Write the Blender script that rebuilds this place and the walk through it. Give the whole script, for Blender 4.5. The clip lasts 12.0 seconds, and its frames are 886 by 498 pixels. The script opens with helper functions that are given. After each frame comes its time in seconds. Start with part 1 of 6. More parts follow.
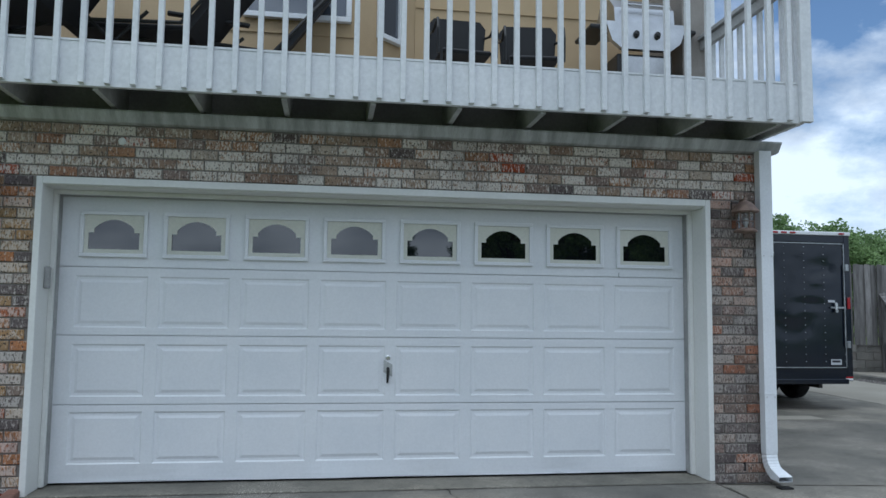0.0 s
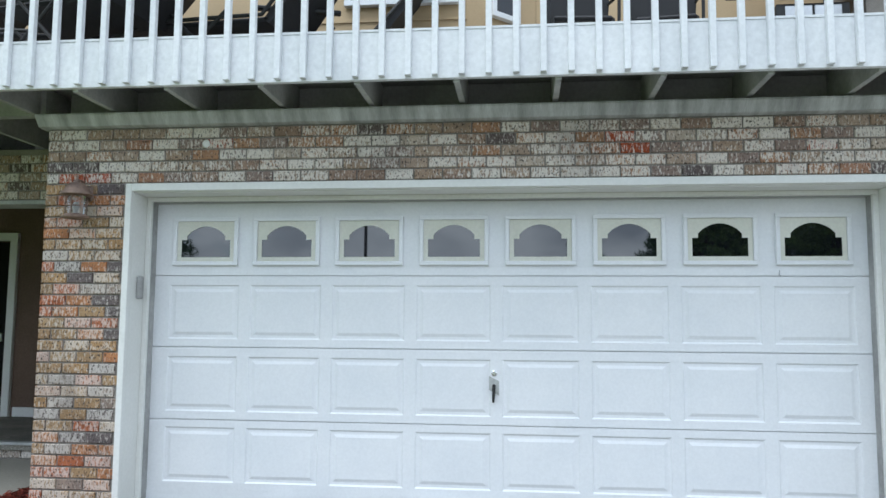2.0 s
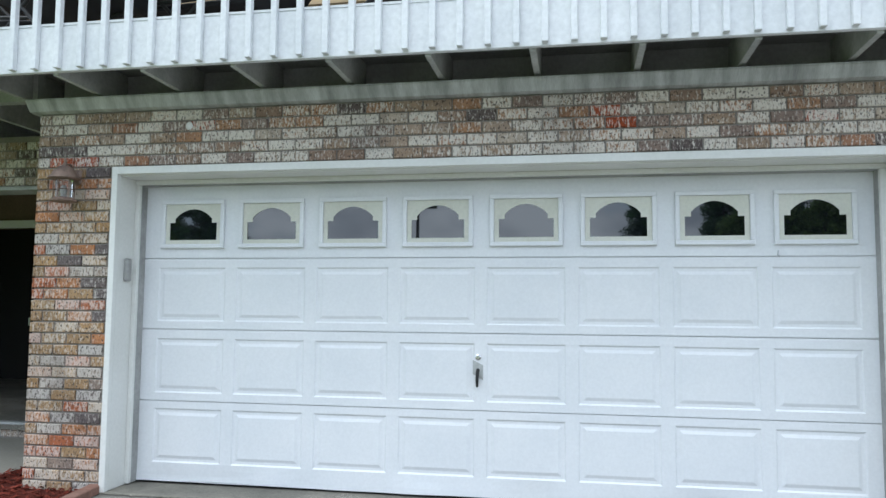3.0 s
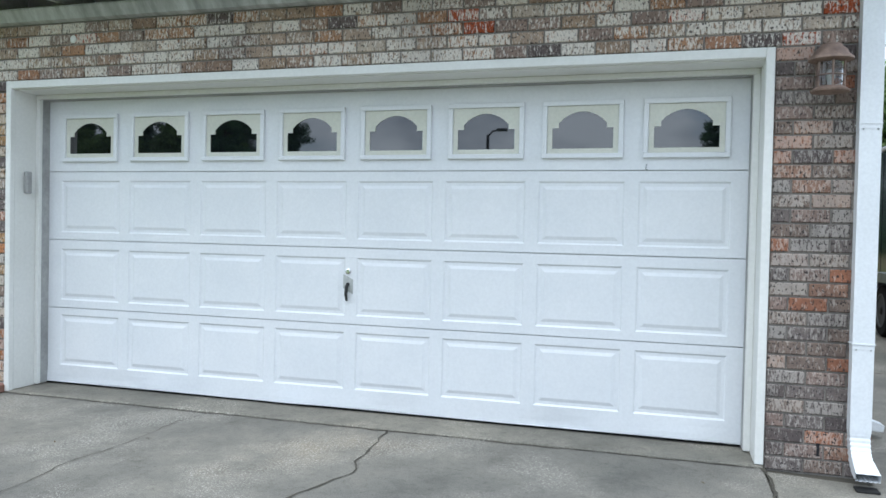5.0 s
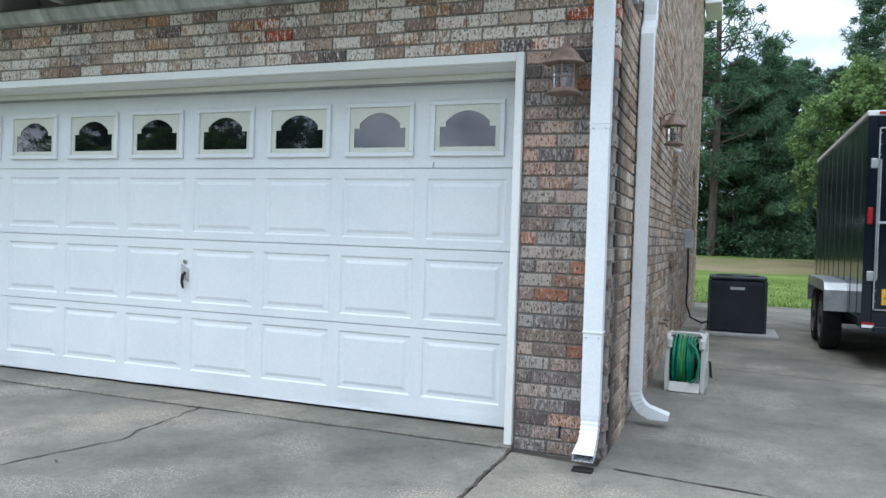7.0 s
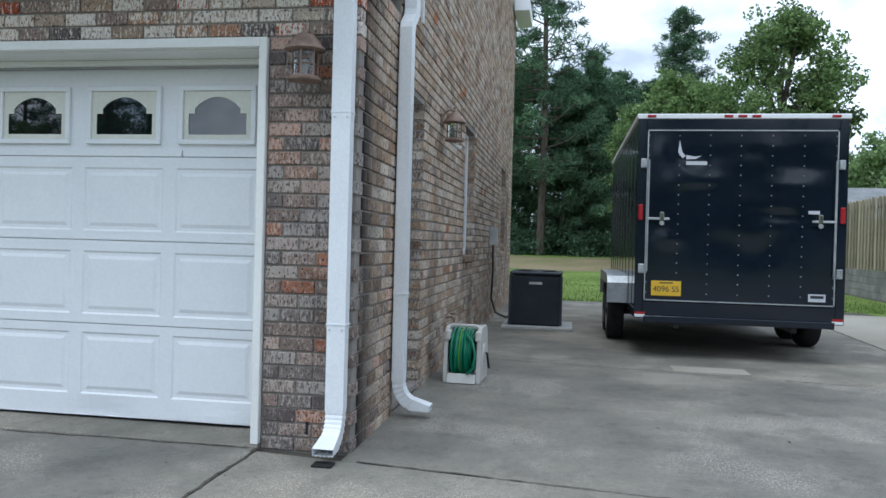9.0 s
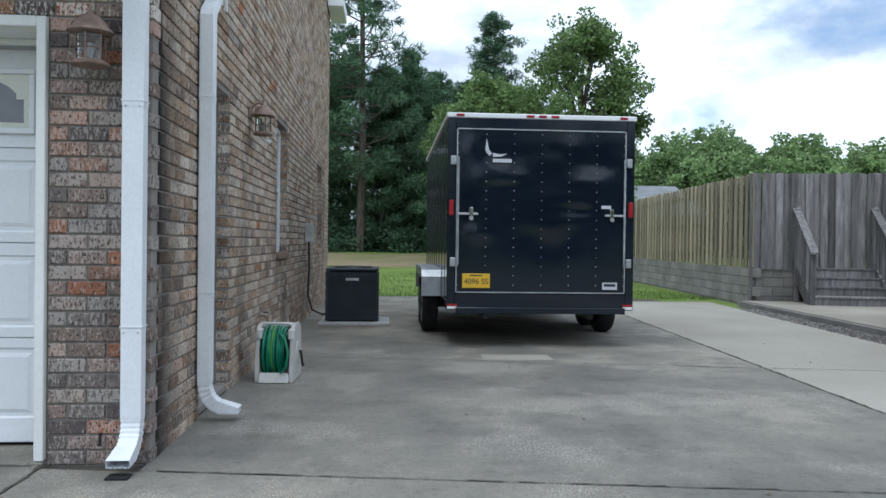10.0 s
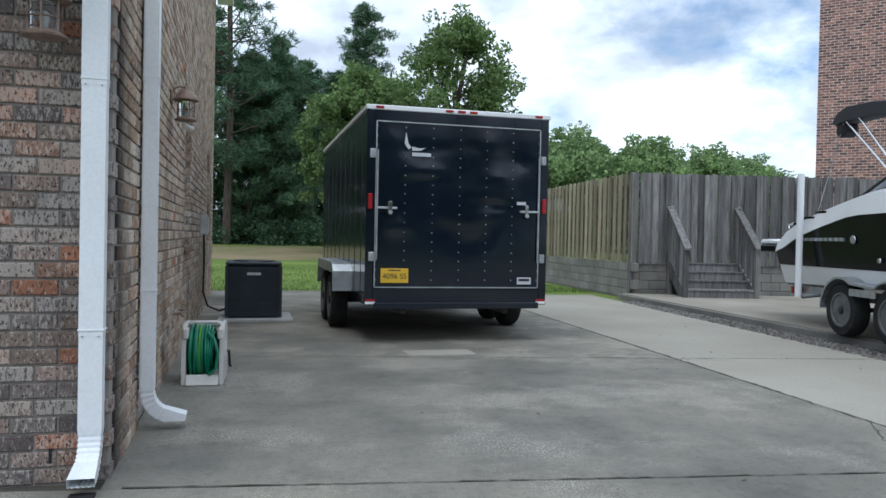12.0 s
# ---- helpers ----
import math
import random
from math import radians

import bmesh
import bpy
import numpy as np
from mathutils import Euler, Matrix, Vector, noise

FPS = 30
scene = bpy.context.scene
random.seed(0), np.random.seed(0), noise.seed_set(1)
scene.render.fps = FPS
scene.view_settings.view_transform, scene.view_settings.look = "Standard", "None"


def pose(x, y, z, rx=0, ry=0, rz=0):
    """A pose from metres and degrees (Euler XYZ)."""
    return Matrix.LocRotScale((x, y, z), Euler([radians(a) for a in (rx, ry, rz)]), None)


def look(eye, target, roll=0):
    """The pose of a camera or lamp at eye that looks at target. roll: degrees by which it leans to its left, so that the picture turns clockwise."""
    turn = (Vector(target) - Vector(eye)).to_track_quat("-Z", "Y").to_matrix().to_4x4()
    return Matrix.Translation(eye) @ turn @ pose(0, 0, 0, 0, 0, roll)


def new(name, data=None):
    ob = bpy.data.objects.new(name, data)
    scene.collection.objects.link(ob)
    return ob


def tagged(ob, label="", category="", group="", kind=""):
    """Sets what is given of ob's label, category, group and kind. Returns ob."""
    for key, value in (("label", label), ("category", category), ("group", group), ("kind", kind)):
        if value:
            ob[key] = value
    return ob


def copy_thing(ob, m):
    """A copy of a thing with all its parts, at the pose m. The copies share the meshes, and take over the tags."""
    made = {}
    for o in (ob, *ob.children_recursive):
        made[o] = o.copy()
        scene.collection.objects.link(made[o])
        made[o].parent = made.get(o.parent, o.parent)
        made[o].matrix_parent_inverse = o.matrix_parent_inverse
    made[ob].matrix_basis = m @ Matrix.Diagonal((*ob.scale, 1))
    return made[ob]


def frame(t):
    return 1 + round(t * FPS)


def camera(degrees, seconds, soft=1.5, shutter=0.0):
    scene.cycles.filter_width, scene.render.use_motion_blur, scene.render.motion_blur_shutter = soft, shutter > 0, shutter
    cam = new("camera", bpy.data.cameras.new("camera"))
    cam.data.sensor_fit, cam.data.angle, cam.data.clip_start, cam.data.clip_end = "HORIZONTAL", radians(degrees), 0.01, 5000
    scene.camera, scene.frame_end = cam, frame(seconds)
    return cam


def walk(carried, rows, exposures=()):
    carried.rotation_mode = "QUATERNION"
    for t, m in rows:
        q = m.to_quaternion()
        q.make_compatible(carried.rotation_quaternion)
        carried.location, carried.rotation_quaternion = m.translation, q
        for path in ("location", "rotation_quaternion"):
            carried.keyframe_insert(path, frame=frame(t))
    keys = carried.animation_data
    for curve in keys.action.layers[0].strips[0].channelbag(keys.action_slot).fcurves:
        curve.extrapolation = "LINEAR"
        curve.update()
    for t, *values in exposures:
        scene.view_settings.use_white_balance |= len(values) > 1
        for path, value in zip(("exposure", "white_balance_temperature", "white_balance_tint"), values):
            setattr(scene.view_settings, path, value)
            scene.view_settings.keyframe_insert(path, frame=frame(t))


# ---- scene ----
cam = camera(60.6, 12.0, soft=1.5)
PATH = [
    (0, (1.885, -5.867, 1.336), (2.179, -3.896, 1.505), 0.7),
    (0.5, (1.989, -5.65, 1.33), (2.017, -3.658, 1.506), 0.5),
    (1, (2.188, -5.458, 1.34), (2.089, -3.469, 1.523), 0.4),
    (1.5, (2.366, -5.265, 1.339), (2.201, -3.281, 1.524), 0.4),
    (2, (2.574, -5.105, 1.339), (2.364, -3.125, 1.528), 0.4),
    (2.5, (2.85, -5.017, 1.325), (2.543, -3.051, 1.522), 0.4),
    (3, (3.064, -4.901, 1.299), (2.707, -2.939, 1.458), 0.5),
    (3.5, (3.349, -4.802, 1.283), (2.978, -2.838, 1.373), 0.6),
    (3.7, (3.476, -4.791, 1.269), (3.101, -2.826, 1.313), 0.7),
    (5.3, (4.709, -4.452, 1.248), (4.086, -2.553, 1.2), 1.3),
    (5.5, (4.877, -4.437, 1.236), (4.226, -2.546, 1.188), 1.4),
    (6, (5.219, -4.345, 1.211), (4.564, -2.456, 1.171), 1.6),
    (6.5, (5.718, -4.336, 1.225), (5.011, -2.466, 1.187), 1.8),
    (8.3, (6.662, -4.11, 1.236), (5.985, -2.228, 1.201), 1.9),
    (8.5, (6.684, -4.111, 1.223), (6.094, -2.2, 1.192), 1.7),
    (9, (6.672, -4.045, 1.184), (6.35, -2.071, 1.164), 1.5),
    (9.5, (6.717, -4.04, 1.179), (6.642, -2.041, 1.161), 1.3),
    (10, (6.748, -4.045, 1.169), (6.893, -2.051, 1.151), 0.7),
    (10.5, (6.688, -3.971, 1.151), (7.031, -2.0, 1.135), 0.7),
    (11, (6.594, -3.943, 1.158), (7.056, -1.997, 1.137), 0.7),
    (11.5, (6.408, -3.931, 1.152), (6.933, -2.001, 1.133), 0.8),
    (12, (6.124, -3.854, 1.178), (6.632, -1.92, 1.147), 1.2),
]
walk(cam, [(t, look(eye, target, roll)) for t, eye, target, roll in PATH],
     [(0.0, -0.02, 5400, 6), (0.5, 0.26, 5520, 6), (1.0, 0.80, 5640, 6), (6.5, 0.90, 5600, 6), (8.5, 0.58, 5490, 6), (9.5, 0.52, 5540, 7), (12.0, 0.40, 5620, 7)])

# ---- world and sun ----
world = bpy.data.worlds.new("sky")
scene.world = world
world.use_nodes = True
wn, wl = world.node_tree.nodes, world.node_tree.links
wn.clear()
SUN_EL, SUN_AZ = radians(68), radians(-150)
w_out, w_bg = wn.new("ShaderNodeOutputWorld"), wn.new("ShaderNodeBackground")
w_sky = wn.new("ShaderNodeTexSky")
w_sky.sky_type, w_sky.sun_disc, w_sky.sun_elevation, w_sky.sun_rotation = "NISHITA", False, SUN_EL, SUN_AZ
w_bg.inputs["Strength"].default_value = 0.11
w_co, w_map = wn.new("ShaderNodeTexCoord"), wn.new("ShaderNodeMapping")
w_map.inputs["Scale"].default_value = (1.0, 1.0, 1.9)
w_map.inputs["Location"].default_value = (0.35, 0.2, 0.1)
w_n1, w_n2 = wn.new("ShaderNodeTexNoise"), wn.new("ShaderNodeTexNoise")
w_n1.inputs["Scale"].default_value, w_n1.inputs["Detail"].default_value, w_n1.inputs["Roughness"].default_value = 2.9, 10, 0.6
w_n2.inputs["Scale"].default_value, w_n2.inputs["Detail"].default_value = 5.2, 8
w_r1, w_r2 = wn.new("ShaderNodeValToRGB"), wn.new("ShaderNodeValToRGB")
w_r1.color_ramp.elements[0].position, w_r1.color_ramp.elements[1].position = 0.33, 0.47
w_r2.color_ramp.elements[0].position, w_r2.color_ramp.elements[1].position = 0.38, 0.56
w_r2.color_ramp.elements[0].color, w_r2.color_ramp.elements[1].color = (4.6, 4.9, 5.4, 1), (9.0, 9.2, 9.4, 1)
w_mix = wn.new("ShaderNodeMix")
w_mix.data_type = "RGBA"
wl.new(w_co.outputs["Generated"], w_map.inputs["Vector"])
wl.new(w_map.outputs["Vector"], w_n1.inputs["Vector"])
wl.new(w_map.outputs["Vector"], w_n2.inputs["Vector"])
wl.new(w_n1.outputs["Fac"], w_r1.inputs["Fac"])
wl.new(w_n2.outputs["Fac"], w_r2.inputs["Fac"])
wl.new(w_r1.outputs["Color"], w_mix.inputs["Factor"])
wl.new(w_sky.outputs["Color"], w_mix.inputs["A"])
wl.new(w_r2.outputs["Color"], w_mix.inputs["B"])
wl.new(w_mix.outputs["Result"], w_bg.inputs["Color"])
wl.new(w_bg.outputs["Background"], w_out.inputs["Surface"])
sun = new("sun", bpy.data.lights.new("sun", "SUN"))
sun.data.energy, sun.data.angle, sun.data.color = 1.25, radians(45), (1.0, 0.95, 0.88)
sun.matrix_world = look((math.sin(SUN_AZ) * 40, math.cos(SUN_AZ) * 40, 40 * math.tan(SUN_EL)), (0, 0, 0))

# ---- materials ----


def nodes_of(name):
    m = bpy.data.materials.new(name)
    m.use_nodes = True
    return m, m.node_tree.nodes, m.node_tree.links, m.node_tree.nodes["Principled BSDF"]


def ramp(n, stops, interp="LINEAR"):
    r = n.new("ShaderNodeValToRGB")
    r.color_ramp.interpolation = interp
    els = r.color_ramp.elements
    while len(els) < len(stops):
        els.new(0.5)
    for e, (p, c) in zip(els, stops):
        e.position, e.color = p, (*c, 1)
    return r


def noise_node(n, l, scale, detail=4, stretch=(1, 1, 1), rough=0.55):
    g, mp, t = n.new("ShaderNodeNewGeometry"), n.new("ShaderNodeMapping"), n.new("ShaderNodeTexNoise")
    mp.inputs["Scale"].default_value = stretch
    t.inputs["Scale"].default_value, t.inputs["Detail"].default_value, t.inputs["Roughness"].default_value = scale, detail, rough
    l.new(g.outputs["Position"], mp.inputs["Vector"])
    l.new(mp.outputs["Vector"], t.inputs["Vector"])
    return t


def blend(n, l, fac, a, b, mode="MIX"):
    x = n.new("ShaderNodeMix")
    x.data_type, x.blend_type = "RGBA", mode
    for key, v in (("Factor", fac), ("A", a), ("B", b)):
        if isinstance(v, (int, float)):
            x.inputs[key].default_value = v
        elif isinstance(v, tuple):
            x.inputs[key].default_value = (*v, 1)
        else:
            l.new(v, x.inputs[key])
    return x.outputs["Result"]


def surface(name, lo, hi, coarse=1.5, fine=40, rough=0.6, metal=0.0, bump=0.15, depth=0.004, stretch=(1, 1, 1), per=0.0, spec=0.5, fleck=0.25):
    """A worn surface: two colours over a coarse noise, fine grain over it, relief, and a tone of its own for each piece."""
    m, n, l, p = nodes_of(name)
    a, b = noise_node(n, l, coarse, 5, stretch), noise_node(n, l, fine, 3, stretch)
    r = ramp(n, [(0.3, lo), (0.7, hi)])
    l.new(a.outputs["Fac"], r.inputs["Fac"])
    g = ramp(n, [(0.25, (1 - fleck,) * 3), (0.75, (1 + fleck * 0.4,) * 3)])
    l.new(b.outputs["Fac"], g.inputs["Fac"])
    c = blend(n, l, 1.0, r.outputs["Color"], g.outputs["Color"], "MULTIPLY")
    if per:
        o, ge, add, fr = n.new("ShaderNodeObjectInfo"), n.new("ShaderNodeNewGeometry"), n.new("ShaderNodeMath"), n.new("ShaderNodeMath")
        fr.operation = "FRACT"
        l.new(o.outputs["Random"], add.inputs[0])
        l.new(ge.outputs["Random Per Island"], add.inputs[1])
        l.new(add.outputs[0], fr.inputs[0])
        pr = ramp(n, [(0, (1 - per,) * 3), (1, (1 + per * 0.5,) * 3)])
        l.new(fr.outputs[0], pr.inputs["Fac"])
        c = blend(n, l, 1.0, c, pr.outputs["Color"], "MULTIPLY")
    l.new(c, p.inputs["Base Color"])
    rr = n.new("ShaderNodeMapRange")
    rr.inputs["To Min"].default_value, rr.inputs["To Max"].default_value = max(0.02, rough - 0.08), min(1, rough + 0.08)
    l.new(b.outputs["Fac"], rr.inputs["Value"])
    l.new(rr.outputs["Result"], p.inputs["Roughness"])
    p.inputs["Metallic"].default_value, p.inputs["Specular IOR Level"].default_value = metal, spec
    if bump:
        bu = n.new("ShaderNodeBump")
        bu.inputs["Strength"].default_value, bu.inputs["Distance"].default_value = bump, depth
        l.new(b.outputs["Fac"], bu.inputs["Height"])
        l.new(bu.outputs["Normal"], p.inputs["Normal"])
    return m


def plain(name, c, rough=0.5, metal=0.0, spec=0.5):
    return surface(name, tuple(v * 0.92 for v in c), c, 3, 60, rough, metal, 0.04, 0.001, spec=spec, fleck=0.08)


def brick_material(name, stops, smear, speck, mould=None):
    """Tumbled brick: a colour for each piece, pale smears and dark pits over it."""
    m, n, l, p = nodes_of(name)
    o, ge, add, fr = n.new("ShaderNodeObjectInfo"), n.new("ShaderNodeNewGeometry"), n.new("ShaderNodeMath"), n.new("ShaderNodeMath")
    fr.operation = "FRACT"
    l.new(o.outputs["Random"], add.inputs[0])
    l.new(ge.outputs["Random Per Island"], add.inputs[1])
    l.new(add.outputs[0], fr.inputs[0])
    r = ramp(n, stops, "CONSTANT")
    l.new(fr.outputs[0], r.inputs["Fac"])
    tone = noise_node(n, l, 9, 4)
    tr = ramp(n, [(0.3, (0.72, 0.72, 0.74)), (0.7, (1.15, 1.12, 1.08))])
    l.new(tone.outputs["Fac"], tr.inputs["Fac"])
    c = blend(n, l, 1.0, r.outputs["Color"], tr.outputs["Color"], "MULTIPLY")
    sm = noise_node(n, l, 66, 5, (1, 1, 0.32), 0.72)
    w = n.new("ShaderNodeMath")
    w.operation, w.inputs[1].default_value = "MULTIPLY", 0.19
    f2 = n.new("ShaderNodeMath")
    f2.operation, f2.inputs[1].default_value = "MULTIPLY", 7.31
    f3 = n.new("ShaderNodeMath")
    f3.operation = "FRACT"
    l.new(fr.outputs[0], f2.inputs[0])
    l.new(f2.outputs[0], f3.inputs[0])
    l.new(f3.outputs[0], w.inputs[0])
    ad = n.new("ShaderNodeMath")
    l.new(sm.outputs["Fac"], ad.inputs[0])
    l.new(w.outputs[0], ad.inputs[1])
    sr = ramp(n, [(0.565, (0, 0, 0)), (0.625, (smear * 0.9,) * 3), (0.78, (smear,) * 3)])
    l.new(ad.outputs[0], sr.inputs["Fac"])
    c = blend(n, l, sr.outputs["Color"], c, (0.72, 0.67, 0.60))
    sp = noise_node(n, l, 84, 3, (1, 1, 0.6))
    pr = ramp(n, [(0.375, (speck,) * 3), (0.425, (0, 0, 0))])
    l.new(sp.outputs["Fac"], pr.inputs["Fac"])
    c = blend(n, l, pr.outputs["Color"], c, (0.05, 0.042, 0.04))
    mil = noise_node(n, l, 0.9, 6, (1, 1, 0.5), 0.65)
    mr = ramp(n, [(0.33, (0.42, 0.41, 0.42)), (0.45, (1, 1, 1))])
    l.new(mil.outputs["Fac"], mr.inputs["Fac"])
    c = blend(n, l, 0.75, c, mr.outputs["Color"], "MULTIPLY")
    if mould:
        # black mould that spreads from the wet corner behind the downspout
        ge2, sep, mr2, tm = n.new("ShaderNodeNewGeometry"), n.new("ShaderNodeSeparateXYZ"), n.new("ShaderNodeMapRange"), n.new("ShaderNodeMath")
        mr2.inputs["From Min"].default_value, mr2.inputs["From Max"].default_value = mould[1], mould[0]
        mo = noise_node(n, l, 3.2, 6, (1, 1, 0.35), 0.7)
        mor = ramp(n, [(0.30, (0.15,) * 3), (0.50, (1, 1, 1))])
        tm.operation = "MULTIPLY"
        l.new(ge2.outputs["Position"], sep.inputs[0])
        l.new(sep.outputs["Y"], mr2.inputs["Value"])
        l.new(mo.outputs["Fac"], mor.inputs["Fac"])
        l.new(mr2.outputs["Result"], tm.inputs[0])
        l.new(mor.outputs["Color"], tm.inputs[1])
        c = blend(n, l, tm.outputs[0], c, (0.035, 0.03, 0.028))
    l.new(c, p.inputs["Base Color"])
    p.inputs["Roughness"].default_value, p.inputs["Specular IOR Level"].default_value = 0.92, 0.2
    bu = n.new("ShaderNodeBump")
    bu.inputs["Strength"].default_value, bu.inputs["Distance"].default_value = 0.5, 0.006
    l.new(sp.outputs["Fac"], bu.inputs["Height"])
    l.new(bu.outputs["Normal"], p.inputs["Normal"])
    return m


def stained_concrete(name):
    """Old driveway concrete: warm blotches, dark damp stains, exposed grit."""
    m, n, l, p = nodes_of(name)
    a, b, c, d = noise_node(n, l, 0.55, 6, (1, 1, 1), 0.62), noise_node(n, l, 2.6, 6, (1, 1, 1), 0.65), noise_node(n, l, 150, 4, (1, 1, 1), 0.7), noise_node(n, l, 26, 6, (1, 1, 1), 0.7)
    r1 = ramp(n, [(0.30, (0.115, 0.114, 0.102)), (0.45, (0.175, 0.168, 0.148)), (0.60, (0.225, 0.212, 0.182)), (0.75, (0.29, 0.25, 0.19))])
    l.new(a.outputs["Fac"], r1.inputs["Fac"])
    r2 = ramp(n, [(0.30, (0.74, 0.74, 0.73)), (0.48, (0.98, 0.98, 0.98)), (0.72, (1.16, 1.15, 1.12))])
    l.new(b.outputs["Fac"], r2.inputs["Fac"])
    r3 = ramp(n, [(0.34, (0.45, 0.44, 0.42)), (0.44, (0.95, 0.95, 0.95)), (0.56, (1.02, 1.02, 1.02)), (0.66, (1.4, 1.4, 1.38))])
    l.new(c.outputs["Fac"], r3.inputs["Fac"])
    r4 = ramp(n, [(0.30, (0.66, 0.66, 0.64)), (0.46, (1.0, 1.0, 1.0)), (0.70, (1.14, 1.14, 1.12))])
    l.new(d.outputs["Fac"], r4.inputs["Fac"])
    x = blend(n, l, 1.0, r1.outputs["Color"], r2.outputs["Color"], "MULTIPLY")
    # patches where the top has worn off and pale grit shows
    worn, grit, both = noise_node(n, l, 1.1, 5, (1, 1, 1), 0.6), noise_node(n, l, 75, 3, (1, 1, 1), 0.7), n.new("ShaderNodeMath")
    wr, gr_ = ramp(n, [(0.50, (0, 0, 0)), (0.62, (1, 1, 1))]), ramp(n, [(0.53, (0, 0, 0)), (0.60, (0.85,) * 3)])
    both.operation = "MULTIPLY"
    l.new(worn.outputs["Fac"], wr.inputs["Fac"])
    l.new(grit.outputs["Fac"], gr_.inputs["Fac"])
    l.new(wr.outputs["Color"], both.inputs[0])
    l.new(gr_.outputs["Color"], both.inputs[1])
    x = blend(n, l, both.outputs[0], x, (0.46, 0.44, 0.40))
    x = blend(n, l, 0.95, x, r3.outputs["Color"], "MULTIPLY")
    x = blend(n, l, 0.8, x, r4.outputs["Color"], "MULTIPLY")
    o = n.new("ShaderNodeObjectInfo")
    r5 = ramp(n, [(0, (0.88, 0.88, 0.9)), (1, (1.1, 1.08, 1.04))])
    l.new(o.outputs["Random"], r5.inputs["Fac"])
    l.new(blend(n, l, 1.0, x, r5.outputs["Color"], "MULTIPLY"), p.inputs["Base Color"])
    p.inputs["Roughness"].default_value, p.inputs["Specular IOR Level"].default_value = 0.85, 0.3
    bu = n.new("ShaderNodeBump")
    bu.inputs["Strength"].default_value, bu.inputs["Distance"].default_value = 0.5, 0.004
    l.new(c.outputs["Fac"], bu.inputs["Height"])
    l.new(bu.outputs["Normal"], p.inputs["Normal"])
    return m


BRICK = brick_material("tumbled_brick", [
    (0.0, (0.34, 0.25, 0.18)), (0.16, (0.38, 0.22, 0.13)), (0.28, (0.30, 0.21, 0.155)), (0.42, (0.40, 0.31, 0.24)), (0.56, (0.13, 0.105, 0.10)),
    (0.60, (0.36, 0.20, 0.125)), (0.71, (0.37, 0.085, 0.035)), (0.80, (0.28, 0.21, 0.175)), (0.90, (0.46, 0.39, 0.32))], 0.95, 0.9)
BRICK_WARM = brick_material("warm_tumbled_brick", [
    (0.0, (0.36, 0.24, 0.13)), (0.2, (0.40, 0.185, 0.085)), (0.36, (0.33, 0.22, 0.125)), (0.52, (0.38, 0.13, 0.06)), (0.64, (0.15, 0.125, 0.12)),
    (0.74, (0.38, 0.24, 0.12)), (0.88, (0.27, 0.21, 0.17))], 0.6, 0.95)
BRICK_GREY = brick_material("grey_tumbled_brick", [
    (0.0, (0.20, 0.155, 0.13)), (0.22, (0.27, 0.165, 0.12)), (0.40, (0.12, 0.10, 0.095)), (0.56, (0.24, 0.18, 0.155)), (0.74, (0.31, 0.145, 0.09)),
    (0.84, (0.17, 0.145, 0.135))], 0.36, 0.95)
BRICK_SIDE = brick_material("side_brick", [
    (0.0, (0.33, 0.235, 0.155)), (0.2, (0.40, 0.285, 0.19)), (0.4, (0.27, 0.185, 0.125)), (0.55, (0.43, 0.33, 0.235)), (0.70, (0.20, 0.15, 0.12)),
    (0.80, (0.48, 0.40, 0.31)), (0.93, (0.40, 0.17, 0.08)), (0.96, (0.33, 0.24, 0.16))], 0.5, 0.9, (0.12, 0.62))
MORTAR = surface("mortar", (0.23, 0.21, 0.19), (0.34, 0.315, 0.285), 2.5, 90, 0.95, bump=0.4, spec=0.2)
WHITE = surface("white_paint", (0.74, 0.76, 0.78), (0.80, 0.81, 0.82), 2.0, 50, 0.45, bump=0.08, depth=0.001, fleck=0.05)
DECK_WHITE = surface("weathered_white_paint", (0.66, 0.68, 0.70), (0.80, 0.81, 0.82), 1.8, 30, 0.6, bump=0.15, fleck=0.12)
CREAM = surface("cream_paint", (0.62, 0.62, 0.53), (0.72, 0.72, 0.64), 2.0, 50, 0.5, bump=0.08, depth=0.001, fleck=0.08)
TRIM = surface("trim_paint", (0.74, 0.74, 0.70), (0.81, 0.81, 0.78), 1.4, 40, 0.5, bump=0.08, depth=0.001, fleck=0.06)
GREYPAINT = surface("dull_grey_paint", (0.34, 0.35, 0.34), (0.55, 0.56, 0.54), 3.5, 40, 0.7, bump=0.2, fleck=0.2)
# on the deck, this grey has the shade mixed into its colour
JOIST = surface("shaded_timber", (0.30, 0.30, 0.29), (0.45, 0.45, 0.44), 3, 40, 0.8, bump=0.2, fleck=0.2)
STUCCO = surface("beige_stucco", (0.47, 0.35, 0.21), (0.55, 0.42, 0.26), 1.2, 120, 0.9, bump=0.4, fleck=0.12, spec=0.2)
DARK = plain("dark_interior", (0.02, 0.019, 0.018), 0.8)
BLACK = plain("black_fabric", (0.012, 0.012, 0.014), 0.7)
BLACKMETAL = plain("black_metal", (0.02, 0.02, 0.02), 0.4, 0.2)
STEEL = surface("brushed_steel", (0.45, 0.46, 0.47), (0.6, 0.61, 0.62), 6, 80, 0.32, 1.0, 0.06, 0.001, fleck=0.1)
GALV = surface("galvanised_steel", (0.36, 0.38, 0.40), (0.55, 0.57, 0.58), 8, 50, 0.45, 0.85, 0.08, 0.001, fleck=0.15)
SPOUT = plain("white_enamelled_metal", (0.80, 0.82, 0.84), 0.38)
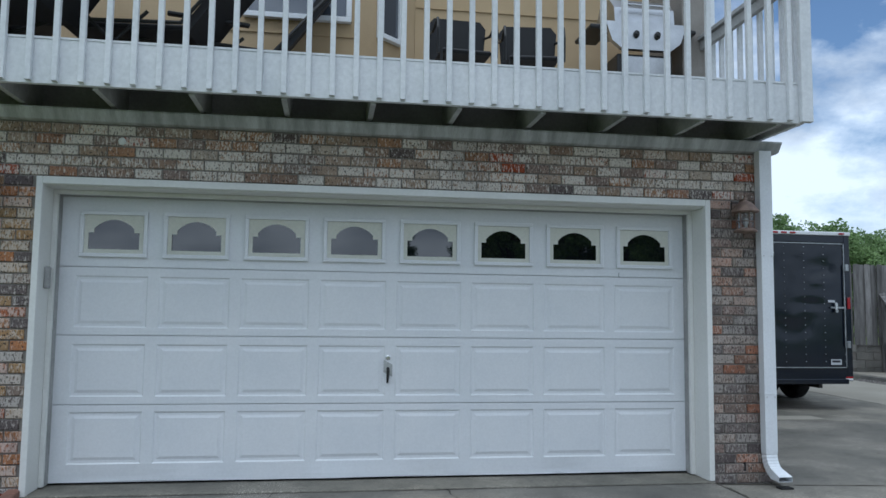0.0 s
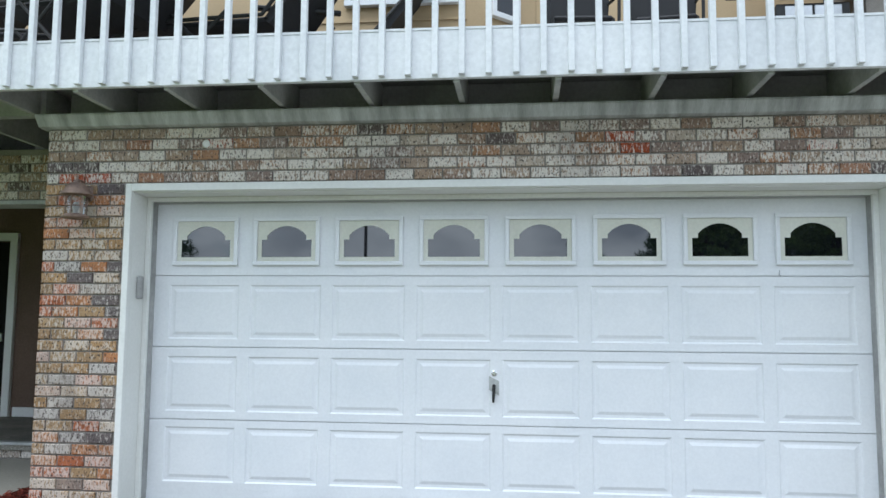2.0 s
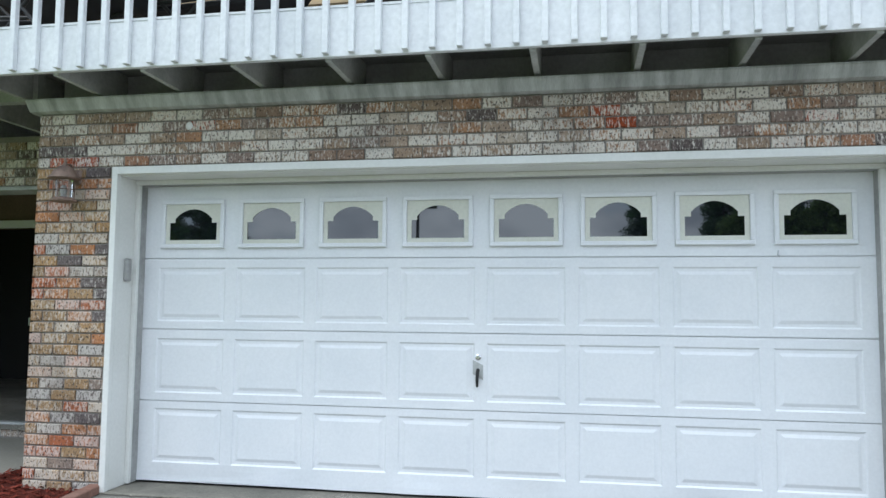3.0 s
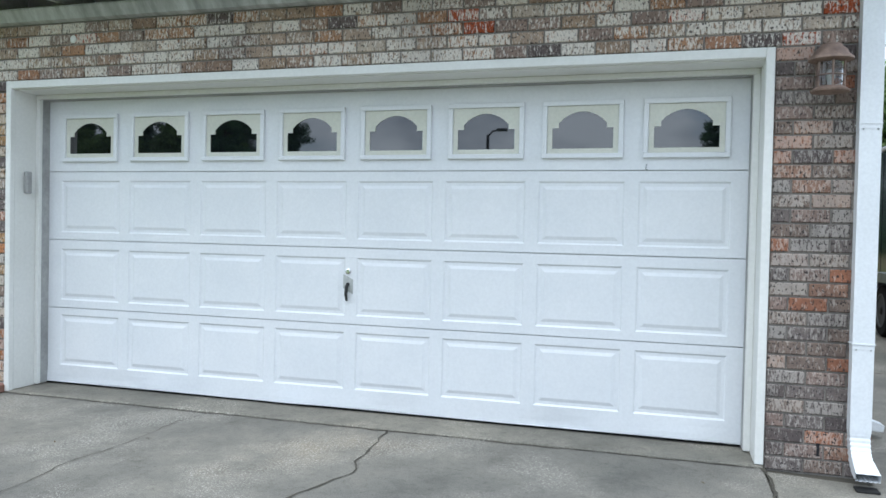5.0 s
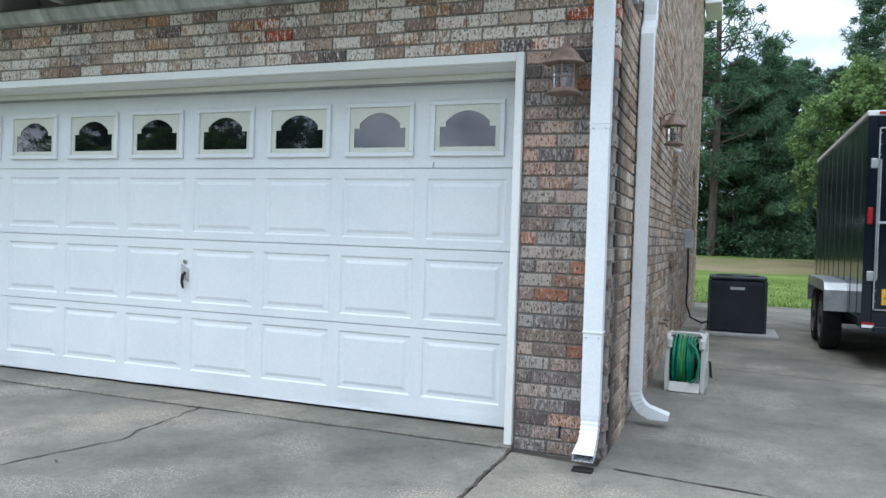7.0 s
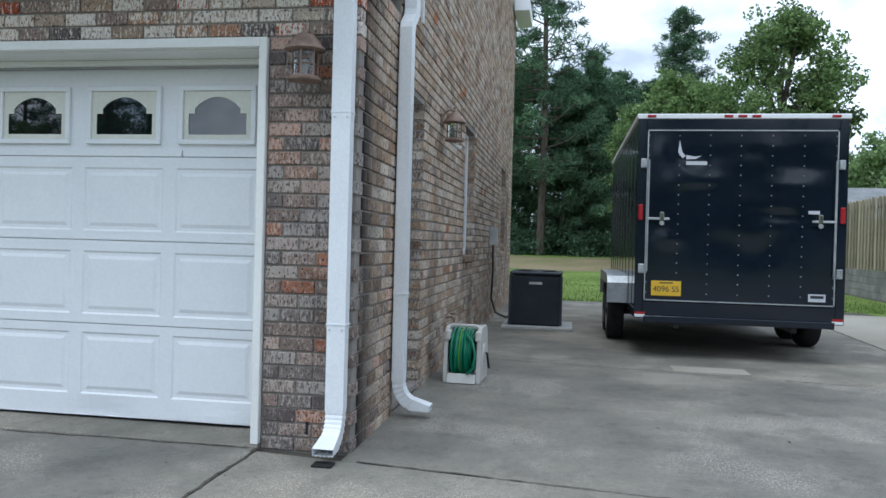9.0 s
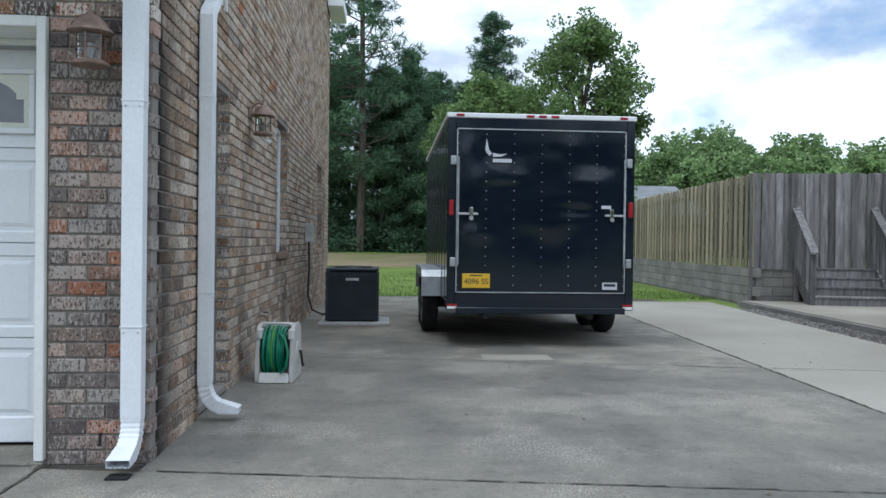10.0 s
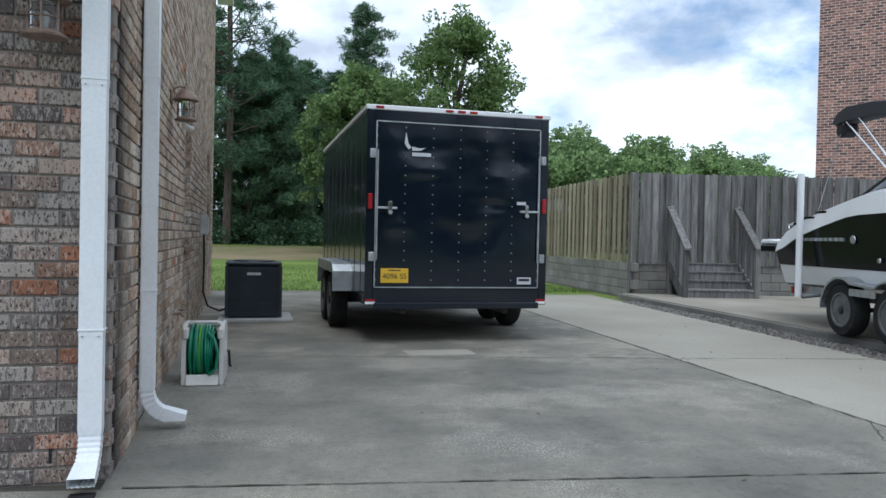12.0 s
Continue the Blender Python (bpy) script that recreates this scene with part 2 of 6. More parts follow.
CHROME = plain("chrome", (0.7, 0.7, 0.7), 0.15, 1.0)
COPPER = surface("weathered_copper", (0.17, 0.118, 0.095), (0.34, 0.245, 0.195), 14, 80, 0.6, 0.35, 0.2, 0.001, fleck=0.25)
RUBBER = surface("tyre_rubber", (0.012, 0.012, 0.012), (0.025, 0.025, 0.025), 8, 60, 0.85, bump=0.2, fleck=0.2, spec=0.3)
RIMGREY = surface("grey_rim_paint", (0.09, 0.095, 0.10), (0.17, 0.175, 0.18), 10, 60, 0.5, 0.3, 0.05, 0.001)
REDLENS = plain("red_lens", (0.35, 0.015, 0.02), 0.2)
NAVY = surface("navy_paint", (0.004, 0.0075, 0.015), (0.006, 0.011, 0.022), 1.2, 18, 0.12, 0.0, 0.0, fleck=0.1)
# fence light is in the wood colour: grey for the shaded run, tan for the lit
WOOD = surface("weathered_grey_wood", (0.12, 0.115, 0.112), (0.29, 0.28, 0.27), 3, 30, 0.9, bump=0.5, stretch=(6, 6, 0.6), per=0.5, spec=0.2)
WOOD_TAN_LIT = surface("weathered_tan_lit_wood", (0.27, 0.235, 0.165), (0.42, 0.37, 0.265), 2, 30, 0.9, bump=0.5, stretch=(6, 6, 0.5), per=0.45, spec=0.2)
BLOCK = surface("concrete_block", (0.17, 0.165, 0.15), (0.30, 0.285, 0.26), 1.6, 60, 0.95, bump=0.5, per=0.15, spec=0.2)
CONCRETE = stained_concrete("driveway_concrete")
LEDGE = surface("streaked_white_paint", (0.30, 0.31, 0.31), (0.66, 0.68, 0.69), 2.2, 40, 0.7, bump=0.15, stretch=(5, 1, 0.4), fleck=0.2)
CONCRETE_LIGHT = surface("pale_concrete", (0.28, 0.26, 0.215), (0.37, 0.35, 0.30), 0.5, 45, 0.88, bump=0.3, per=0.06, spec=0.3, fleck=0.18)
JOINT = surface("dirty_joint", (0.05, 0.045, 0.035), (0.09, 0.08, 0.06), 6, 60, 0.95, bump=0.4)
GRASS = surface("grass", (0.10, 0.16, 0.035), (0.21, 0.275, 0.075), 0.35, 30, 0.95, bump=0.5, depth=0.03, spec=0.1, fleck=0.45)
DIRT = surface("dry_grass_and_dirt", (0.14, 0.15, 0.06), (0.27, 0.21, 0.14), 0.3, 12, 0.95, bump=0.5, depth=0.03, spec=0.1)
MULCH = surface("red_mulch", (0.10, 0.018, 0.012), (0.22, 0.05, 0.03), 12, 60, 0.95, bump=0.6, depth=0.01, per=0.5, spec=0.2)
GRAVEL = surface("gravel", (0.12, 0.11, 0.10), (0.30, 0.28, 0.26), 20, 90, 0.95, bump=0.5, per=0.5, spec=0.2)
PLASTIC = surface("stone_grey_plastic", (0.50, 0.49, 0.46), (0.60, 0.585, 0.55), 5, 60, 0.5, bump=0.05, fleck=0.08)
HOSE = surface("green_hose", (0.0, 0.13, 0.07), (0.015, 0.24, 0.12), 14, 60, 0.35, bump=0.05, fleck=0.1, per=0.25)
ACMETAL = surface("charcoal_metal", (0.030, 0.038, 0.050), (0.048, 0.060, 0.076), 4, 60, 0.55, 0.2, 0.08, 0.001)
GELWHITE = surface("white_gelcoat", (0.74, 0.75, 0.76), (0.80, 0.81, 0.81), 2, 30, 0.18, bump=0.0, fleck=0.03)
GELBLACK = surface("black_gelcoat", (0.006, 0.006, 0.008), (0.010, 0.010, 0.012), 2, 30, 0.12, bump=0.0, fleck=0.05, spec=0.14)
ROOF = surface("grey_shingles", (0.16, 0.17, 0.18), (0.26, 0.27, 0.28), 1.5, 20, 0.95, bump=0.5)
BARK = surface("bark", (0.06, 0.05, 0.04), (0.16, 0.13, 0.11), 4, 25, 0.95, bump=0.6, depth=0.02, stretch=(3, 3, 0.5), spec=0.2)
PLATE_Y = plain("yellow_plate", (0.72, 0.45, 0.02), 0.4)
INK = plain("dark_ink", (0.02, 0.02, 0.03), 0.5)
PALE = plain("pale_print", (0.55, 0.57, 0.6), 0.4)


def leaf_material(name, lo, hi):
    m, n, l, p = nodes_of(name)
    ge = n.new("ShaderNodeNewGeometry")
    r = ramp(n, [(0.0, lo), (0.75, hi), (1.0, tuple(v * 1.35 for v in hi))])
    l.new(ge.outputs["Random Per Island"], r.inputs["Fac"])
    big = noise_node(n, l, 0.45, 3)
    t = ramp(n, [(0.3, (0.6, 0.6, 0.6)), (0.7, (1.2, 1.2, 1.1))])
    l.new(big.outputs["Fac"], t.inputs["Fac"])
    l.new(blend(n, l, 1.0, r.outputs["Color"], t.outputs["Color"], "MULTIPLY"), p.inputs["Base Color"])
    p.inputs["Roughness"].default_value, p.inputs["Specular IOR Level"].default_value = 0.7, 0.25
    col = p.inputs["Base Color"].links[0].from_socket
    tl, mx = n.new("ShaderNodeBsdfTranslucent"), n.new("ShaderNodeMixShader")
    mx.inputs["Fac"].default_value = 0.42
    l.new(col, tl.inputs["Color"])
    l.new(p.outputs["BSDF"], mx.inputs[1])
    l.new(tl.outputs["BSDF"], mx.inputs[2])
    l.new(mx.outputs["Shader"], n["Material Output"].inputs["Surface"])
    return m


LEAF_PINE = leaf_material("pine_needles", (0.045, 0.10, 0.062), (0.145, 0.235, 0.135))
LEAF = leaf_material("broad_leaves", (0.08, 0.145, 0.055), (0.23, 0.32, 0.13))
LEAF_FAR = leaf_material("woodland_leaves", (0.15, 0.235, 0.10), (0.30, 0.41, 0.19))
BLADE = leaf_material("grass_blades", (0.06, 0.11, 0.02), (0.14, 0.22, 0.05))


def glass_material(name, tint, ior):
    m, n, l, p = nodes_of(name)
    p.inputs["Base Color"].default_value = (*tint, 1)
    p.inputs["Roughness"].default_value, p.inputs["IOR"].default_value = 0.015, ior
    return m


TINTED = glass_material("tinted_glass", (0.005, 0.006, 0.008), 1.95)
HOUSEGLASS = glass_material("house_glass", (0.06, 0.07, 0.09), 2.2)
CLEAR = glass_material("lantern_glass", (0.85, 0.88, 0.9), 1.45)
CLEAR.node_tree.nodes["Principled BSDF"].inputs["Transmission Weight"].default_value = 1.0

# ---- mesh helpers ----


def box(bm, x0, y0, z0, x1, y1, z1, bev=0.0):
    vs = [bm.verts.new((x, y, z)) for x in (x0, x1) for y in (y0, y1) for z in (z0, z1)]
    fs = [bm.faces.new([vs[i] for i in q]) for q in ((0, 1, 3, 2), (4, 6, 7, 5), (0, 4, 5, 1), (2, 3, 7, 6), (0, 2, 6, 4), (1, 5, 7, 3))]
    if bev:
        es = list({e for f in fs for e in f.edges})
        bmesh.ops.bevel(bm, geom=es, offset=bev, segments=1, affect="EDGES", profile=0.5)
    return bm


def boxes(*specs, bev=0.0):
    bm = bmesh.new()
    for s in specs:
        box(bm, *s, bev=bev)
    return bm


def tube(bm, path, r, n=10, cap=True):
    """A round tube along points; r is one radius or one for each point."""
    path = [Vector(p) for p in path]
    rs = r if isinstance(r, (list, tuple)) else [r] * len(path)
    rings, ref = [], None
    for i, p in enumerate(path):
        d = (path[min(i + 1, len(path) - 1)] - path[max(i - 1, 0)]).normalized()
        if ref is None:
            ref = Vector((1, 0, 0)) if abs(d.x) < 0.9 else Vector((0, 1, 0))
        u = (ref - d * ref.dot(d)).normalized()
        v = d.cross(u)
        ref = u
        rings.append([bm.verts.new(p + (u * math.cos(a) + v * math.sin(a)) * rs[i]) for a in (2 * math.pi * k / n for k in range(n))])
    for a, b in zip(rings, rings[1:]):
        for k in range(n):
            bm.faces.new((a[k], a[(k + 1) % n], b[(k + 1) % n], b[k]))
    if cap:
        bm.faces.new(rings[0][::-1])
        bm.faces.new(rings[-1])
    return bm


def tubes(*specs, n=10):
    bm = bmesh.new()
    for path, r in specs:
        tube(bm, path, r, n)
    return bm


def prism(bm, pts, lo, hi, axis="y"):
    """A flat outline of (a, b) points pushed from lo to hi along an axis: y (a = x, b = z), x (a = y, b = z), z (a = x, b = y)."""
    def at(a, b, c):
        return {"y": (a, c, b), "x": (c, a, b), "z": (a, b, c)}[axis]
    lower, upper = [bm.verts.new(at(a, b, lo)) for a, b in pts], [bm.verts.new(at(a, b, hi)) for a, b in pts]
    k = len(pts)
    bm.faces.new(lower)
    bm.faces.new(upper[::-1])
    for i in range(k):
        bm.faces.new((lower[i], upper[i], upper[(i + 1) % k], lower[(i + 1) % k]))
    return bm


def lathe(bm, profile, n=20, c=(0, 0, 0), axis="z", cap=True):
    """A turned shape from (radius, height) points."""
    rings = []
    for r, h in profile:
        ring = []
        for k in range(n):
            a = 2 * math.pi * k / n
            p = (r * math.cos(a), r * math.sin(a), h)
            if axis == "x":
                p = (h, r * math.cos(a), r * math.sin(a))
            elif axis == "y":
                p = (r * math.sin(a), h, r * math.cos(a))
            ring.append(bm.verts.new((p[0] + c[0], p[1] + c[1], p[2] + c[2])))
        rings.append(ring)
    for a, b in zip(rings, rings[1:]):
        for k in range(n):
            bm.faces.new((a[k], a[(k + 1) % n], b[(k + 1) % n], b[k]))
    if cap:
        bm.faces.new(rings[0][::-1])
        bm.faces.new(rings[-1])
    return bm


def mesh_of(name, bm, material, smooth=False):
    bmesh.ops.recalc_face_normals(bm, faces=bm.faces)
    me = bpy.data.meshes.new(name)
    bm.to_mesh(me)
    bm.free()
    me.materials.append(material)
    if smooth:
        me.shade_smooth()
        me.set_sharp_from_angle(angle=radians(40))
    return me


def part(name, bm, material, parent=None, label="", smooth=False):
    ob = new(name, mesh_of(name, bm, material, smooth))
    ob.parent = parent
    if label:
        ob["label"] = label
    return ob


def thing(name, label, category, m=None, group="", kind=""):
    e = new(name)
    e.empty_display_size = 0.1
    e.matrix_world = m or Matrix()
    return tagged(e, label, category, group, kind)


def structure(name, bm, material, label, category, smooth=False):
    return tagged(part(name, bm, material, None, "", smooth), label, category, "", "structure")


def pieces(name, me, parent, spots):
    """Pieces of their own that share one mesh, at (x, y, z, turn about z in degrees, scale along length)."""
    for x, y, z, rz, sx in spots:
        ob = new(name, me)
        ob.parent = parent
        ob.matrix_basis = pose(x, y, z, 0, 0, rz) @ Matrix.Diagonal((sx, 1, 1, 1))


def writing(name, text, size, material, parent, m, label=""):
    """Built-in font, turned into a mesh; faces -y before m is applied."""
    cu = bpy.data.curves.new(name, "FONT")
    cu.body, cu.size, cu.extrude, cu.align_x, cu.align_y = text, size, 0.001, "CENTER", "CENTER"
    tmp = bpy.data.objects.new(name, cu)
    me = bpy.data.meshes.new_from_object(tmp)
    bpy.data.objects.remove(tmp)
    me.materials.clear()
    me.materials.append(material)
    ob = new(name, me)
    ob.parent = parent
    ob.matrix_basis = m @ pose(0, 0, 0, 90)
    if label:
        ob["label"] = label
    return ob

# ---- ground ----
WX = 5.528            # outer face of the side wall
COURSE, PITCH, BED = 0.080, 0.200, -0.008



def ground_z(y):
    """The lawn climbs gently towards the woods behind the house."""
    u = min(1, max(0, (y - 23) / 17))
    return -0.03 + 0.62 * u * u * (3 - 2 * u)


def ground_sheet(xs, ys, lift=0.0):
    bm = bmesh.new()
    rows = [[bm.verts.new((x, y, ground_z(y) + lift)) for x in xs] for y in ys]
    for a, b in zip(rows, rows[1:]):
        for k in range(len(xs) - 1):
            bm.faces.new((a[k], a[k + 1], b[k + 1], b[k]))
    return bm


structure("ground", ground_sheet([-400, -100, -50, -20, -10, 0, 10, 20, 40, 60, 100, 400], [-400, -100, -50, -20, -10, 0, 10, 20, *range(22, 44), 60, 100, 400]), GRASS,
          "mown green lawn around the driveway", "ground")
bm = ground_sheet([-30, -20, -10, -4, -1, 2, 4, 6, 8, 10, 12, 14, 17], [28, 29, 30, 31, 32, 33, 34, 35, 36], 0.006)
for v in bm.verts:
    if v.co.y < 28.5 or v.co.y > 35.5:
        v.co.y += random.uniform(-0.9, 0.9)
        v.co.z = ground_z(v.co.y) + 0.006
structure("ground_bare", bm, DIRT, "strip of dry grass and bare soil behind the lawn", "ground")

structure("driveway_base", boxes((-0.9, -16, -0.09, 12.5, 12.1, -0.02)), JOINT, "dark soil-filled joints under the driveway slabs", "driveway")


def gravel_edge(y):
    return 12.3 + 0.098 * y


def cross_a(x):
    return -0.15 - 0.13 * (x - 5.55)


def cross_b(x):
    return 3.68 - 0.16 * (x - 5.9)


def seam(y):
    return 10.19 + 0.057 * y


drive = thing("driveway", "grey stained concrete driveway with cracked slabs", "driveway", None, "", "structure")


def slab(x0, y0, x1, y1, mat, left=None, right=None):
    """A slab between two side lines and two cross lines; a cross line may be a number or a line over x."""
    def corner(x, y, edge):
        for _ in range(4):
            yy = y(x) if callable(y) else y
            x = edge(yy) if edge else x
        return x, yy
    bm = bmesh.new()
    prism(bm, [corner(x0, y0, left), corner(x0, y1, left), corner(x1, y1, right), corner(x1, y0, right)], -0.11, 0.0, "z")
    bmesh.ops.bevel(bm, geom=[e for e in bm.edges if all(v.co.z > -0.01 for v in e.verts)], offset=0.006, segments=1, affect="EDGES")
    part("slab", bm, mat, drive)


g = 0.006
slab(-0.9, -16, 5.0 - g, -5.2, CONCRETE)
slab(-0.25, -5.2 + 2 * g, 5.0 - g, -0.03, CONCRETE)
slab(5.0 + g, -16, 0, -5.2, CONCRETE, right=lambda y: seam(y) - g)
slab(5.0 + g, -5.2 + 2 * g, 10, lambda x: cross_a(x) - g, CONCRETE, right=lambda y: seam(y) - g)
slab(WX - 0.02, lambda x: cross_a(x) + g, 10, lambda x: cross_b(x) - g, CONCRETE, right=lambda y: seam(y) - g)
slab(WX - 0.02, lambda x: cross_b(x) + g, 10, 7.8 - g, CONCRETE, right=lambda y: seam(y) - g)
slab(WX - 0.02, 7.8 + g, 0, 12.2, CONCRETE, right=lambda y: seam(y) - g)
slab(11, -16, 11, lambda x: cross_b(x) - g, CONCRETE_LIGHT, left=lambda y: seam(y) + 2 * g, right=gravel_edge)
slab(11, lambda x: cross_b(x) + g, 11, 11.2, CONCRETE_LIGHT, left=lambda y: seam(y) + 2 * g, right=gravel_edge)


def crack(pts, w=0.012, name="crack", mat=None):
    """A ragged dark crack along the slab's surface."""
    bm = bmesh.new()
    prev = None
    rows = []
    for (xa, ya), (xb, yb) in zip(pts, pts[1:]):
        k = max(2, int(math.hypot(xb - xa, yb - ya) / 0.06))
        rows += [(xa + (xb - xa) * i / k, ya + (yb - ya) * i / k) for i in range(k)]
    rows.append(pts[-1])
    for i, (x, y) in enumerate(rows):
        x += random.uniform(-0.012, 0.012)
        y += random.uniform(-0.012, 0.012)
        ww = w * random.uniform(0.25, 1.0)
        pa, pb = rows[max(i - 1, 0)], rows[min(i + 1, len(rows) - 1)]
        d = Vector((pb[0] - pa[0], pb[1] - pa[1])).normalized()
        cur = [bm.verts.new((x - d.y * ww / 2, y + d.x * ww / 2, 0.004)), bm.verts.new((x + d.y * ww / 2, y - d.x * ww / 2, 0.004))]
        if prev:
            bm.faces.new((prev[0], prev[1], cur[1], cur[0]))
        prev = cur
    part(name, bm, mat or JOINT, drive)


crack([(2.80, -0.04), (2.84, -0.35), (2.87, -0.7), (2.93, -0.88), (2.82, -1.2), (2.74, -1.5), (2.84, -1.9), (2.7, -2.6), (2.75, -3.4)], 0.016)
crack([(1.52, -0.04), (1.46, -0.34), (1.49, -0.8), (1.46, -1.25), (1.55, -2.0)], 0.007)
crack([(9.0, 3.35), (9.6, 3.1), (10.2, 2.9), (10.9, 2.75)], 0.012)
crack([(9.5, 3.2), (10.0, 3.5), (10.5, 3.25)], 0.010)
crack([(10.2, 0.3), (9.9, -0.1), (9.75, -0.6), (9.6, -0.9)], 0.010)
crack([(5.6, cross_b(5.6)), (7.2, cross_b(7.2)), (10.1, cross_b(10.1))], 0.014)
for k in range(8):
    y = -2.2 + 1.6 * k
    crack([(seam(y), y), (seam(y + 1.6), y + 1.6)], 0.032)
crack([(5.6, cross_a(5.6)), (7.3, cross_a(7.3)), (10.1, cross_a(10.1))], 0.018)
crack([(-0.2, -0.042), (2.4, -0.045), (4.95, -0.042)], 0.016)
crack([(10.4, cross_b(10.4)), (12.5, cross_b(12.5))], 0.016)
crack([(5.0, -0.03), (5.0, -3.0)], 0.024)
part("patch", boxes((7.72, 3.45, -0.02, 8.42, 3.78, 0.004)), CONCRETE_LIGHT, drive, "pale repaired patch")

# ---- front wall with the garage opening ----
DY = 0.305
DL, DR = -0.18, 4.925          # garage door edges
TL, TR, TT = -0.245, 4.994, 2.30   # trim, outside
PL = -0.87                     # left end of the brick pier
TOPZ = 2.712

wall_front = structure("wall_front", boxes(
    (PL + 0.012, 0.013, -0.1, TL, 0.30, TOPZ), (TL, 0.013, TT, TR, 0.30, TOPZ), (TR, 0.013, -0.1, WX - 0.012, 0.30, TOPZ)),
    MORTAR, "tumbled brown and grey brick garage front", "wall")
wall_side = structure("wall_side", boxes(
    (WX - 0.25, 0.30, -0.1, WX - 0.012, 1.0, 2.72), (WX - 0.25, 1.0, 2.27, WX - 0.012, 1.92, 2.72), (WX - 0.25, 1.92, -0.1, WX - 0.012, 4.36, 5.95),
    (WX - 0.25, 1.0, 2.72, WX - 0.012, 1.92, 5.95),
    (WX - 0.25, 4.36, -0.1, WX - 0.012, 5.26, 1.02), (WX - 0.25, 4.36, 2.5, WX - 0.012, 5.26, 5.95), (WX - 0.25, 5.26, -0.1, WX - 0.012, 9.1, 5.95),
    (WX - 0.25, 9.1, -0.1, WX - 0.012, 10.0, 1.02), (WX - 0.25, 9.1, 2.5, WX - 0.012, 10.0, 5.95), (WX - 0.25, 10.0, -0.1, WX - 0.012, 11.5, 5.95)),
    MORTAR, "tan and brown brick side wall of the house", "wall")
# rest of the house shell
structure("wall_garage_left", boxes((PL + 0.004, 0.30, -0.1, PL + 0.22, 4.2, 2.72)), MORTAR, "plain garage side wall by the porch", "wall")
structure("wall_back", boxes((PL, 11.25, -0.1, WX - 0.25, 11.5, 5.95)), MORTAR, "plain back wall of the house", "wall")
structure("wall_garage_inside", boxes((PL + 0.22, 4.2, -0.1, WX - 0.25, 4.35, 2.7)), DARK, "dark back wall inside the garage", "wall")
structure("garage_floor", boxes((PL + 0.22, DY + 0.06, -0.1, WX - 0.25, 4.2, 0.016)), CONCRETE, "concrete garage floor with a worn front edge", "floor")
structure("garage_apron", boxes((TL + 0.01, -0.035, -0.1, TR + 0.0, DY + 0.055, 0.014), bev=0.006), CONCRETE, "concrete sill under the garage door", "floor")
structure("roof_house", boxes((-9, 2.2, 5.96, WX - 0.3, 11.4, 6.15)), ROOF, "roof slab over the house", "roof")

trim = structure("trim_garage", boxes(
    (TL, -0.03, 0.0, TL + 0.047, 0.012, TT), (TR - 0.047, -0.03, 0.018, TR, 0.012, TT), (TL + 0.047, -0.03, TT - 0.055, TR - 0.047, 0.012, TT), bev=0.004),
    TRIM, "white painted timber trim round the garage opening", "trim")
STOP = 0.205                   # front of the stop strips in the reveal
for xa, xb, sa, sb in ((TL + 0.006, TL + 0.045, TL + 0.045, DL + 0.014), (TR - 0.045, TR - 0.006, DR - 0.014, TR - 0.045)):
    part("jamb", boxes((xa, 0.0125, 0.015, xb, DY + 0.05, TT - 0.062), bev=0.003), TRIM, trim)
    part("stop_strip", boxes((sa, STOP, 0.022, sb, DY - 0.006, TT - 0.095), bev=0.004), TRIM, trim)
# thin grey strips draw the shadow line between stops and door
for xa in (DL + 0.0145, DR - 0.0185):
    part("weather_strip", boxes((xa, STOP + 0.03, 0.03, xa + 0.004, DY - 0.001, TT - 0.096)), JOIST, trim, "grey strip for the shadow line beside the door")
part("weather_strip", boxes((DL + 0.02, STOP + 0.03, TT - 0.099, DR - 0.02, DY - 0.001, TT - 0.095)), JOIST, trim, "grey strip for the shadow line beside the door")
part("head", boxes((TL + 0.006, 0.0125, TT - 0.061, TR - 0.006, DY + 0.05, TT - 0.02), bev=0.003), TRIM, trim)
part("stop_strip", boxes((TL + 0.045, STOP, TT - 0.094, TR - 0.045, DY - 0.006, TT - 0.0615), bev=0.004), TRIM, trim)

bm = bmesh.new()
prism(bm, [(-0.008, TOPZ + 0.001), (-0.05, TOPZ + 0.008), (-0.062, TOPZ + 0.024), (-0.10, TOPZ + 0.074), (-0.10, TOPZ + 0.088), (0.28, TOPZ + 0.088), (0.28, TOPZ + 0.001)], PL - 0.05, WX + 0.078, "x")
structure("ledge", bm, LEDGE, "dull grey timber ledge along the top of the brick", "trim")

# ---- garage door ----
gd = tagged(new("door_garage"), "white sectional garage door with arched top windows, closed", "garage door", "", "structure")
gd.location = (0, DY, 0)
ZS = [0.030, 0.612, 1.137, 1.661, 2.215]
COL = 0.618                    # pitch of the pressed panels and windows


def emboss(bm, x0, z0, x1, z1, d=0.008):
    """A pressed panel: a groove round a raised field, on the plane y = 0 facing -y."""
    def ring(o, y):
        return [bm.verts.new(p) for p in ((x0 + o, y, z0 + o), (x1 - o, y, z0 + o), (x1 - o, y, z1 - o), (x0 + o, y, z1 - o))]
    rs = [ring(0, 0), ring(0.011, d), ring(0.030, d), ring(0.052, 0.001)]
    for a, b in zip(rs, rs[1:]):
        for k in range(4):
            bm.faces.new((a[k], a[(k + 1) % 4], b[(k + 1) % 4], b[k]))
    bm.faces.new(rs[-1])
    return rs[0]


